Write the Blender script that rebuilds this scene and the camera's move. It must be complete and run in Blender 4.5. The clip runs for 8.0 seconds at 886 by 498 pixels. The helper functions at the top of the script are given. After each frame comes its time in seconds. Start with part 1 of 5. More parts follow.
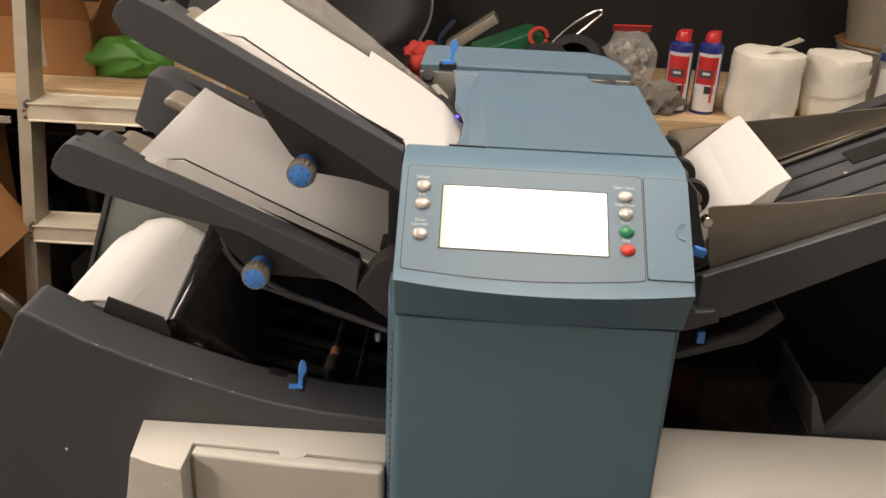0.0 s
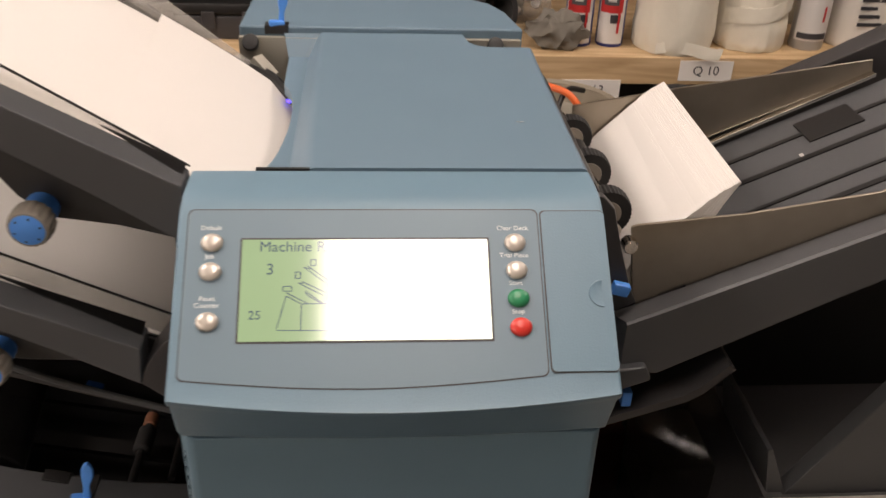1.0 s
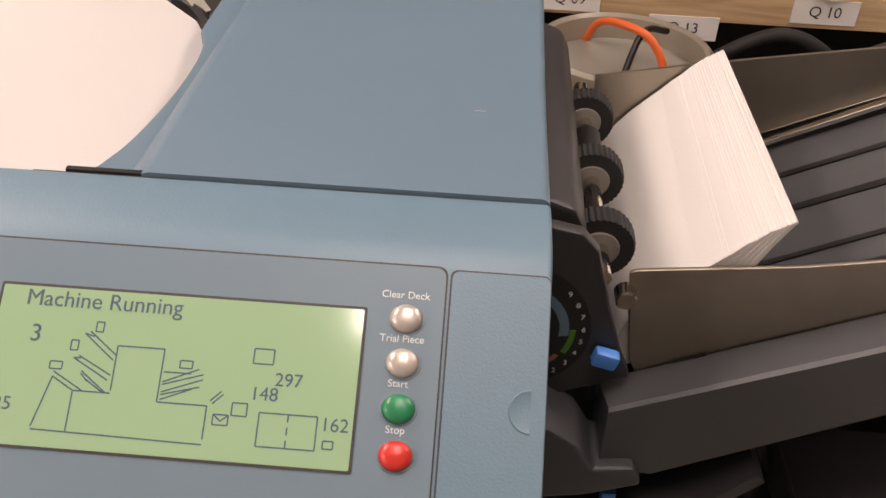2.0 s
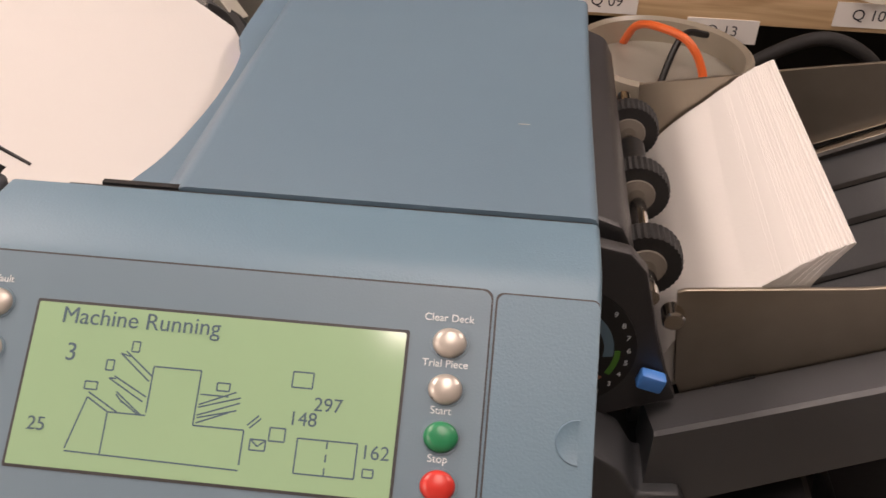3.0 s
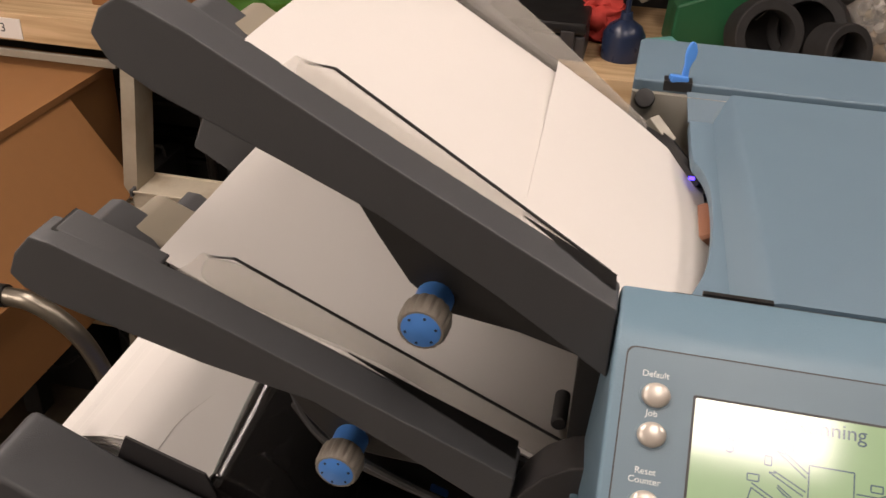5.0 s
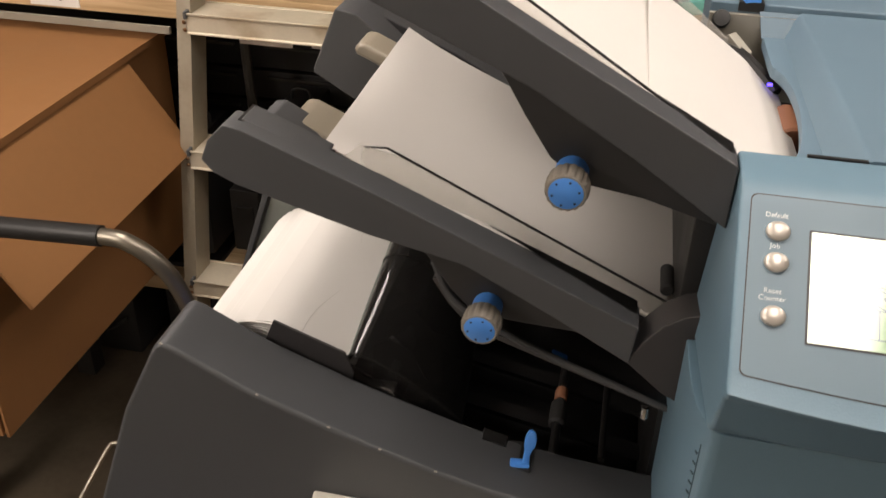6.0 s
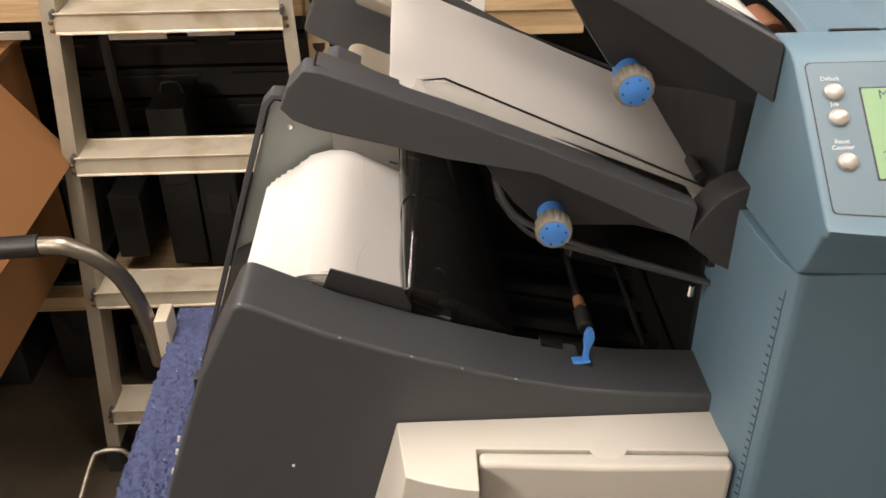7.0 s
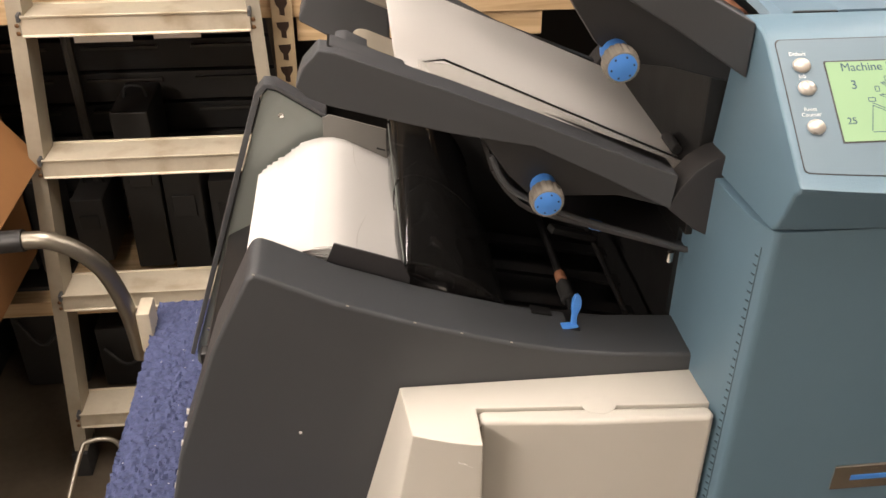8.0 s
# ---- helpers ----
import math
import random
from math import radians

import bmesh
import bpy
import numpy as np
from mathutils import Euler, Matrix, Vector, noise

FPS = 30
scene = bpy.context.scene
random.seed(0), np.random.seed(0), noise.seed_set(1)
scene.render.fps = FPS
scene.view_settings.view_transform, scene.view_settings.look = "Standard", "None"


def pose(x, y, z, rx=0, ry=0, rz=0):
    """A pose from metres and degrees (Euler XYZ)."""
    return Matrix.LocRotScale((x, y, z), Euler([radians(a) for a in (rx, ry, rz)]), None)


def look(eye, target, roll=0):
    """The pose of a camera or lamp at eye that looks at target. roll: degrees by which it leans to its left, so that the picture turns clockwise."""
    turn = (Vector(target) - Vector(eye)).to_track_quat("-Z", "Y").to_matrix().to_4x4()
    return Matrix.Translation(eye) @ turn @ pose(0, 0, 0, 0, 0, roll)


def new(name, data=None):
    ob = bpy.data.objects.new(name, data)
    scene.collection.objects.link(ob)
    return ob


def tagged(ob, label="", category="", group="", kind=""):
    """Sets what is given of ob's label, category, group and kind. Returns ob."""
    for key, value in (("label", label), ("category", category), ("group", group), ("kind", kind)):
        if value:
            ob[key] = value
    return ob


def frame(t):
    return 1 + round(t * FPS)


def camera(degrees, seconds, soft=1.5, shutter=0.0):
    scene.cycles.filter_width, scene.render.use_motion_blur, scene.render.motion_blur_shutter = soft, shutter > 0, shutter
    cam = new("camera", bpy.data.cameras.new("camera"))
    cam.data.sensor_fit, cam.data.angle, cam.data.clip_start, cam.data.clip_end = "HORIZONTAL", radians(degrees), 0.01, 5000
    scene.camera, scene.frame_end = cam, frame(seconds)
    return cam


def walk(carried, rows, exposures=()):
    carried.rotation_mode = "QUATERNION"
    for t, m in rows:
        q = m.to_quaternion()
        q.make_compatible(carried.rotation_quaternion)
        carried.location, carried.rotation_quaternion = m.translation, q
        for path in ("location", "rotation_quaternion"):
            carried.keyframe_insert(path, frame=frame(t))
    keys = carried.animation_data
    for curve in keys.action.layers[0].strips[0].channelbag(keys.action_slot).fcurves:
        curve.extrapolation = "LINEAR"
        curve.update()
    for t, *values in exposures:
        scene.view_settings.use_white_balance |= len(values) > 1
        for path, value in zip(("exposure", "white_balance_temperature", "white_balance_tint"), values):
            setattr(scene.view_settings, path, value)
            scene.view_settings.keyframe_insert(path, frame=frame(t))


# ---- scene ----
cam = camera(51.8, 8.0, shutter=0.2)
PATH = [
    (0, (0.018, -0.777, 1.51), (-0.019, 1.034, 0.662), 2.7),
    (0.5, (0.037, -0.686, 1.515), (0.052, 1.125, 0.667), 2.4),
    (1, (0.077, -0.484, 1.486), (0.234, 1.238, 0.481), 2.4),
    (1.5, (0.177, -0.336, 1.454), (0.199, 1.308, 0.316), 3.0),
    (1.7, (0.191, -0.3, 1.448), (0.158, 1.324, 0.281), 2.8),
    (3, (0.183, -0.267, 1.447), (0.05, 1.345, 0.271), 1.9),
    (3.5, (0.103, -0.302, 1.465), (-0.235, 1.343, 0.379), 1.8),
    (4, (0.039, -0.323, 1.48), (-0.362, 1.341, 0.446), 1.7),
    (5.5, (-0.09, -0.39, 1.478), (-0.389, 1.303, 0.456), 2.8),
    (6, (-0.115, -0.468, 1.463), (-0.445, 1.202, 0.412), 1.5),
    (6.5, (-0.164, -0.528, 1.466), (-0.358, 1.155, 0.404), -0.0),
    (7, (-0.288, -0.542, 1.444), (-0.236, 1.142, 0.367), -0.8),
    (7.5, (-0.34, -0.582, 1.441), (-0.203, 1.102, 0.371), -0.2),
    (8, (-0.336, -0.597, 1.443), (-0.164, 1.091, 0.385), 0.2),
]
walk(cam, [(t, look(eye, target, roll)) for t, eye, target, roll in PATH],
     [(0.0, 0.05, 6450, 8), (1.0, -0.1, 6500, 12), (1.5, -0.08, 6650, 18), (4.0, -0.28, 6600, 17), (5.5, -0.12, 6450, 10), (6.5, 0.2, 6300, 7), (8.0, 0.58, 6350, 8)])

# ---------------------------------------------------------------- light
FLOOR = -0.16
world = bpy.data.worlds.new("world")
scene.world = world
world.use_nodes = True
world.node_tree.nodes["Background"].inputs[0].default_value = (0.9, 0.85, 0.8, 1)
world.node_tree.nodes["Background"].inputs[1].default_value = 0.03


def area_light(name, x, y, z, sx, sy, watts, colour):
    data = bpy.data.lights.new(name, "AREA")
    data.shape, data.size, data.size_y, data.energy, data.color = "RECTANGLE", sx, sy, watts, colour
    ob = new(name, data)
    ob.matrix_world = pose(x, y, z)
    return ob


WARM = (1.0, 0.865, 0.765)
CEIL = 2.42
# First lamp is mirrored in the screen; the other three are added fill, unseen.
LAMP_AND_FILLS = ((0.19, -0.12, 6.0, 0.41, 0.96), (-2.1, -1.3, 48.0, 0.4, 1.2), (-0.95, 0.45, 19.0, 0.4, 1.2), (1.15, 0.75, 9.0, 0.4, 1.2))
for lx, ly, watts, wide, long in LAMP_AND_FILLS:
    area_light("lamp_and_fill_light", lx, ly, CEIL - 0.075, wide, long, watts, WARM)


# ---------------------------------------------------------------- materials
def mat(name, colour, rough=0.5, metal=0.0, var=0.12, scale=30.0, bump=0.0, bscale=400.0, spec=0.5, dirt=0.0, dirt_col=(0.1, 0.07, 0.04), vary=0.0, rvar=0.1):
    m = bpy.data.materials.new(name)
    m.use_nodes = True
    nt = m.node_tree
    b = nt.nodes["Principled BSDF"]
    b.inputs["Roughness"].default_value, b.inputs["Metallic"].default_value = rough, metal
    b.inputs["Specular IOR Level"].default_value = spec
    tc = nt.nodes.new("ShaderNodeTexCoord")

    def noise_at(s, detail=4.0):
        n = nt.nodes.new("ShaderNodeTexNoise")
        n.inputs["Scale"].default_value, n.inputs["Detail"].default_value = s, detail
        nt.links.new(tc.outputs["Object"], n.inputs["Vector"])
        return n
    n1, n2 = noise_at(scale), noise_at(scale * 7.3)
    mix = nt.nodes.new("ShaderNodeMath")
    mix.operation = "MULTIPLY_ADD"
    nt.links.new(n1.outputs["Fac"], mix.inputs[0])
    mix.inputs[1].default_value = 0.6
    half = nt.nodes.new("ShaderNodeMath")
    half.operation = "MULTIPLY"
    half.inputs[1].default_value = 0.4
    nt.links.new(n2.outputs["Fac"], half.inputs[0])
    nt.links.new(half.outputs[0], mix.inputs[2])
    ramp = nt.nodes.new("ShaderNodeMix")
    ramp.data_type = "RGBA"
    ramp.inputs[6].default_value = (*[c * (1 - var) for c in colour], 1)
    ramp.inputs[7].default_value = (*[min(1, c * (1 + var)) for c in colour], 1)
    nt.links.new(mix.outputs[0], ramp.inputs[0])
    out = ramp.outputs[2]
    if dirt:
        n3 = noise_at(scale * 0.45, 8.0)
        cr = nt.nodes.new("ShaderNodeValToRGB")
        cr.color_ramp.elements[0].position, cr.color_ramp.elements[1].position = 0.52, 0.72
        cr.color_ramp.elements[1].color = (dirt, dirt, dirt, 1)
        nt.links.new(n3.outputs["Fac"], cr.inputs[0])
        dm = nt.nodes.new("ShaderNodeMix")
        dm.data_type = "RGBA"
        dm.inputs[7].default_value = (*dirt_col, 1)
        nt.links.new(cr.outputs[0], dm.inputs[0])
        nt.links.new(out, dm.inputs[6])
        out = dm.outputs[2]
    if vary:
        info = nt.nodes.new("ShaderNodeObjectInfo")
        hsv = nt.nodes.new("ShaderNodeHueSaturation")
        mr = nt.nodes.new("ShaderNodeMapRange")
        mr.inputs[3].default_value, mr.inputs[4].default_value = 1 - vary, 1 + vary
        nt.links.new(info.outputs["Random"], mr.inputs[0])
        nt.links.new(mr.outputs[0], hsv.inputs["Value"])
        nt.links.new(out, hsv.inputs["Color"])
        out = hsv.outputs[0]
    nt.links.new(out, b.inputs["Base Color"])
    if rvar:
        rr = nt.nodes.new("ShaderNodeMapRange")
        rr.inputs[3].default_value, rr.inputs[4].default_value = max(0.02, rough - rvar), min(1, rough + rvar)
        nt.links.new(n1.outputs["Fac"], rr.inputs[0])
        nt.links.new(rr.outputs[0], b.inputs["Roughness"])
    if bump:
        nb = noise_at(bscale, 3.0)
        bp = nt.nodes.new("ShaderNodeBump")
        bp.inputs["Strength"].default_value, bp.inputs["Distance"].default_value = bump, 0.0006
        nt.links.new(nb.outputs["Fac"], bp.inputs["Height"])
        nt.links.new(bp.outputs[0], b.inputs["Normal"])
    return m


def wood_mat(name, dark, light, axis_scale=(2.0, 30.0, 30.0), rough=0.65):
    m = mat(name, light, rough, var=0.1, scale=20, bump=0.15, bscale=150)
    nt = m.node_tree
    b = nt.nodes["Principled BSDF"]
    tc = nt.nodes.new("ShaderNodeTexCoord")
    mp = nt.nodes.new("ShaderNodeMapping")
    mp.inputs["Scale"].default_value = axis_scale
    nt.links.new(tc.outputs["Object"], mp.inputs[0])
    n = nt.nodes.new("ShaderNodeTexNoise")
    n.inputs["Scale"].default_value, n.inputs["Detail"].default_value, n.inputs["Distortion"].default_value = 1.5, 6, 1.2
    nt.links.new(mp.outputs[0], n.inputs["Vector"])
    cr = nt.nodes.new("ShaderNodeValToRGB")
    cr.color_ramp.elements[0].color, cr.color_ramp.elements[1].color = (*dark, 1), (*light, 1)
    cr.color_ramp.elements[0].position, cr.color_ramp.elements[1].position = 0.3, 0.65
    nt.links.new(n.outputs["Fac"], cr.inputs[0])
    nt.links.new(cr.outputs[0], b.inputs["Base Color"])
    return m


def glass_mat(name, colour, rough=0.05, alpha=0.3, spec=0.6):
    m = mat(name, colour, rough, var=0.1, scale=12, spec=spec, rvar=0.04)
    m.node_tree.nodes["Principled BSDF"].inputs["Alpha"].default_value = alpha
    return m


BLUE = mat("blue_grey_plastic", (0.120, 0.196, 0.255), 0.42, var=0.06, scale=9, bump=0.25, bscale=900)
BLUE_DK = mat("shadowed_groove_plastic", (0.055, 0.085, 0.105), 0.6, var=0.06, scale=20)
BLUE_TOP = mat("blue_grey_cover_plastic", (0.112, 0.172, 0.225), 0.5, var=0.05, scale=9, bump=0.2, bscale=900)
PANEL = mat("grey_blue_panel_film", (0.132, 0.192, 0.238), 0.45, var=0.04, scale=9, bump=0.1, bscale=1200)
GREY = mat("dark_grey_plastic", (0.046, 0.0485, 0.053), 0.5, var=0.10, scale=14, bump=0.35, bscale=1300)
GREY_DK = mat("darker_grey_plastic", (0.035, 0.033, 0.034), 0.42, var=0.12, scale=14, bump=0.4, bscale=1200)

BRACKET = mat("satin_black_plastic", (0.021, 0.0205, 0.021), 0.4, var=0.12, scale=14, bump=0.3, bscale=1200)


def worn_edges(m, amount):
    """Rubbed, paler convex edges."""
    nt = m.node_tree
    b = nt.nodes["Principled BSDF"]
    src = b.inputs["Base Color"].links[0].from_socket
    geo = nt.nodes.new("ShaderNodeNewGeometry")
    mr = nt.nodes.new("ShaderNodeMapRange")
    mr.inputs[1].default_value, mr.inputs[2].default_value, mr.inputs[4].default_value = 0.52, 0.60, amount
    nt.links.new(geo.outputs["Pointiness"], mr.inputs[0])
    mx = nt.nodes.new("ShaderNodeMix")
    mx.data_type = "RGBA"
    mx.inputs[7].default_value = (0.26, 0.25, 0.25, 1)
    nt.links.new(mr.outputs[0], mx.inputs[0])
    nt.links.new(src, mx.inputs[6])
    nt.links.new(mx.outputs[2], b.inputs["Base Color"])


worn_edges(GREY, 0.12)
BLACK = mat("black_plastic", (0.009, 0.0085, 0.0085), 0.45, var=0.2, scale=20, bump=0.2)
RUBBER = mat("black_rubber", (0.016, 0.015, 0.015), 0.75, var=0.2, scale=60, bump=0.4)
CREAM = mat("cream_plastic", (0.575, 0.545, 0.485), 0.5, var=0.04, scale=8, bump=0.25, bscale=1000, dirt=0.15, dirt_col=(0.4, 0.36, 0.3))
KNOB_BLUE = mat("blue_plastic", (0.075, 0.26, 0.72), 0.38, var=0.08, scale=40)
KNOB_GREY = mat("taupe_rubber", (0.22, 0.195, 0.165), 0.6, var=0.12, scale=60, bump=0.3)
BUTTON = mat("beige_button", (0.50, 0.46, 0.41), 0.3, metal=0.35, var=0.05, scale=60)
GREEN_B = mat("green_button", (0.02, 0.20, 0.085), 0.3, var=0.05, scale=60)
RED_B = mat("red_button", (0.55, 0.035, 0.025), 0.3, var=0.05, scale=60)
PAPER = mat("white_paper", (0.66, 0.635, 0.605), 0.75, var=0.02, scale=6, bump=0.1, bscale=500, spec=0.25)
ENVELOPE = mat("white_envelope", (0.60, 0.585, 0.56), 0.7, var=0.025, scale=9, bump=0.12, bscale=300, spec=0.3, vary=0.04)
STEEL = mat("grey_steel_plate", (0.36, 0.315, 0.255), 0.34, metal=0.9, var=0.28, scale=7, bump=0.1, bscale=250, dirt=0.3)
ALU = mat("worn_aluminium", (0.56, 0.50, 0.39), 0.5, metal=0.25, var=0.16, scale=22, bump=0.25, bscale=160, dirt=0.75, dirt_col=(0.30, 0.21, 0.11))
STILE = mat("grimy_aluminium_stile", (0.36, 0.32, 0.25), 0.5, metal=0.35, var=0.2, scale=14, bump=0.2, bscale=160, dirt=0.6, dirt_col=(0.22, 0.17, 0.11))
CHROME = mat("chrome", (0.75, 0.72, 0.68), 0.15, metal=1.0, var=0.05)
TUBE_STEEL = mat("brushed_steel_tube", (0.21, 0.19, 0.155), 0.36, metal=0.9, var=0.15, scale=25, bump=0.2, bscale=200)
PLATE_GREY = mat("painted_green_grey_plate", (0.20, 0.215, 0.20), 0.4, metal=0.2, var=0.1, scale=12, dirt=0.3)
BRACKET_GREY = mat("warm_grey_metal", (0.20, 0.19, 0.175), 0.45, metal=0.3, var=0.08, scale=15)
BEIGE_METAL = mat("beige_metal", (0.34, 0.32, 0.27), 0.45, metal=0.3, var=0.08, scale=15)
PAD = mat("beige_plastic_pad", (0.26, 0.228, 0.178), 0.32, var=0.06, scale=20)
PINE = wood_mat("pine_plank", (0.38, 0.25, 0.12), (0.60, 0.43, 0.25))
POST = mat("worn_cream_enamel", (0.50, 0.39, 0.24), 0.55, var=0.12, scale=14, dirt=0.6, dirt_col=(0.16, 0.08, 0.03))
RIVET = mat("brown_tarnished_rivet", (0.16, 0.085, 0.04), 0.45, metal=0.6, var=0.2, scale=90)
WASTE = mat("brown_scrap_heap", (0.13, 0.07, 0.04), 0.8, var=0.5, scale=30, bump=0.6, bscale=90)
SILVER = mat("brushed_silver_can", (0.36, 0.35, 0.33), 0.4, metal=0.4, var=0.1, scale=30)
SLOT = mat("rusty_slot", (0.035, 0.018, 0.010), 0.9, var=0.3, scale=60)
# Near black: dark metal, and the shade around the shelf put into colour.
DEEP = mat("dark_and_shaded_black", (0.014, 0.013, 0.012), 0.6, var=0.4, scale=9, vary=0.6)
CARDBOARD = mat("brown_cardboard", (0.245, 0.112, 0.036), 0.8, var=0.10, scale=7, bump=0.2, bscale=120)
CARPET = mat("blue_carpet", (0.070, 0.083, 0.162), 0.95, var=0.85, scale=170, bump=1.0, bscale=260, spec=0.1, dirt=0.35, dirt_col=(0.10, 0.11, 0.22))
CONCRETE = mat("stained_concrete", (0.078, 0.062, 0.044), 0.36, var=0.7, scale=7, bump=0.4, bscale=60, dirt=0.6, dirt_col=(0.17, 0.13, 0.085), rvar=0.18)
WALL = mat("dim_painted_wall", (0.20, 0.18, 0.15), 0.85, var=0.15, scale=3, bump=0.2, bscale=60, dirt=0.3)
# Pale so that the added south wall reflects fill light.
BOUNCE_WALL = mat("pale_bounce_wall", (0.72, 0.69, 0.64), 0.85, var=0.06, scale=3, bump=0.2, bscale=60)
CEILING = mat("white_ceiling_paint", (0.62, 0.58, 0.52), 0.9, var=0.05, scale=4)
DARK = mat("dark_machinery_paint", (0.034, 0.031, 0.027), 0.5, var=0.3, scale=8, dirt=0.4, vary=0.5)
WHITE_PL = mat("white_plastic", (0.70, 0.67, 0.62), 0.45, var=0.05, scale=10)
LABEL = mat("white_paper_label", (0.74, 0.71, 0.67), 0.6, var=0.03, scale=20)
INK = mat("black_ink", (0.03, 0.03, 0.035), 0.6, var=0.1)
FLAP_LINE = mat("shaded_fold_line", (0.42, 0.40, 0.37), 0.8)
PRINT_WHITE = mat("pale_print", (0.62, 0.66, 0.68), 0.5, var=0.03)
SMOKED = glass_mat("smoked_acrylic", (0.012, 0.0115, 0.011), 0.06, 0.66, 0.5)
TINTED = glass_mat("tinted_acrylic", (0.010, 0.009, 0.009), 0.06, 0.55, 0.3)
FENCE = glass_mat("milky_clear_plastic", (0.60, 0.57, 0.52), 0.10, 0.30)
CLEAR = glass_mat("clear_plastic", (0.66, 0.63, 0.58), 0.10, 0.32)
ORANGE = mat("orange_cable", (0.75, 0.14, 0.03), 0.45, var=0.06)
COPPER = mat("brown_rubber_roller", (0.30, 0.13, 0.07), 0.6, var=0.1, scale=60)
TISSUE = mat("creased_tissue", (0.72, 0.68, 0.58), 0.85, var=0.06, scale=14, bump=0.6, bscale=60)
CAN_BLUE = mat("navy_can_paint", (0.02, 0.03, 0.16), 0.3, var=0.08)
CAN_RED = mat("red_can_paint", (0.50, 0.03, 0.03), 0.35, var=0.08)
CAN_WHITE = mat("white_can_label", (0.62, 0.60, 0.58), 0.4, var=0.05)
GREEN_BAG = mat("green_plastic_bag", (0.065, 0.20, 0.022), 0.45, var=0.15, scale=15, bump=0.4, bscale=40)
GREEN_BOX = mat("dark_green_plastic", (0.015, 0.10, 0.04), 0.45, var=0.12)
TEAL = mat("teal_sponge", (0.15, 0.42, 0.38), 0.8, var=0.1, bump=0.6, bscale=150)
GLOVE = mat("grey_cloth", (0.17, 0.155, 0.13), 0.9, var=0.18, scale=25, bump=0.6, bscale=250)
RED_CLOTH = mat("red_cloth", (0.45, 0.04, 0.03), 0.85, var=0.15, bump=0.4)
NAVY = mat("navy_plastic", (0.015, 0.025, 0.06), 0.3, var=0.1)


def emissive(name, colour, strength, rough=0.3):
    m = mat(name, colour, rough, var=0.04, scale=20, rvar=0.0)
    b = m.node_tree.nodes["Principled BSDF"]
    b.inputs["Emission Color"].default_value = (*colour, 1)
    b.inputs["Emission Strength"].default_value = strength
    return m


LCD = emissive("backlit_lcd", (0.215, 0.315, 0.180), 0.58, 0.10)
LCD.node_tree.nodes["Principled BSDF"].inputs["IOR"].default_value = 2.3
LCD_INK = mat("lcd_blue_grey_pixels", (0.10, 0.15, 0.19), 0.10, var=0.04, rvar=0.0)
LCD_INK.node_tree.nodes["Principled BSDF"].inputs["IOR"].default_value = 2.3
TUBE_LIT = emissive("lit_diffuser", WARM, 6.0)
LED = emissive("blue_led", (0.08, 0.04, 1.0), 6.0)


# ---------------------------------------------------------------- mesh tools
LOC = {}
PLACE = [Matrix()]


def root(name, loc, label, category, group="", kind=""):
    ob = new(name)
    ob.empty_display_size = 0.05
    ob.location = PLACE[0] @ Vector(loc)
    LOC[ob.name] = ob.location.copy()
    return tagged(ob, label, category, group, kind)


def finish(bm, name, material, smooth=35):
    bmesh.ops.recalc_face_normals(bm, faces=bm.faces)
    me = bpy.data.meshes.new(name)
    bm.to_mesh(me)
    bm.free()
    me.materials.append(material)
    if smooth:
        me.polygons.foreach_set("use_smooth", [True] * len(me.polygons))
        me.set_sharp_from_angle(angle=radians(smooth))
    return me


def flat_faces(ob):
    """Large faces stay flat beside their rounded edges."""
    mod = ob.modifiers.new("normals", "WEIGHTED_NORMAL")
    mod.keep_sharp = True
    mod.weight = 60


def part(name, bm, material, parent, label="", smooth=35):
    bm.transform(PLACE[0])
    ob = new(name, finish(bm, name, material, smooth))
    if smooth and 12 < len(ob.data.polygons) < 3000:
        flat_faces(ob)
    if parent is not None:
        ob.parent = parent
        if parent.name in LOC:
            ob.matrix_parent_inverse = Matrix.Translation(-LOC[parent.name])
    return tagged(ob, label)


def solo(name, bm, material, label, category, group="", kind="", smooth=35):
    """A thing that is one mesh, with its origin at the middle of its base."""
    bm.transform(PLACE[0])
    lo = [min(v.co[i] for v in bm.verts) for i in range(3)]
    hi = [max(v.co[i] for v in bm.verts) for i in range(3)]
    base = Vector(((lo[0] + hi[0]) / 2, (lo[1] + hi[1]) / 2, lo[2]))
    bmesh.ops.translate(bm, verts=bm.verts, vec=-base)
    ob = new(name, finish(bm, name, material, smooth))
    ob.location = base
    LOC[ob.name] = base.copy()
    return tagged(ob, label, category, group, kind)


def bevel(bm, r, seg=2, angle=30):
    if r <= 0:
        return bm
    edges = [e for e in bm.edges if len(e.link_faces) == 2 and e.calc_face_angle(0) > radians(angle)]
    bmesh.ops.bevel(bm, geom=edges, offset=r, segments=seg, profile=0.5, affect="EDGES", clamp_overlap=True)
    return bm


def poly(pts, a, b, axis="y", r=0.0, seg=2, bm=None):
    """A prism: pts lie in the plane across axis, from a to b along it."""
    bm = bm or bmesh.new()

    def at(p, t):
        return {"x": (t, p[0], p[1]), "y": (p[0], t, p[1]), "z": (p[0], p[1], t)}[axis]
    lo = [bm.verts.new(at(p, a)) for p in pts]
    hi = [bm.verts.new(at(p, b)) for p in pts]
    n = len(pts)
    bm.faces.new(lo)
    bm.faces.new(hi[::-1])
    for i in range(n):
        bm.faces.new((lo[i], hi[i], hi[(i + 1) % n], lo[(i + 1) % n]))
    bmesh.ops.recalc_face_normals(bm, faces=bm.faces)
    return bevel(bm, r, seg)


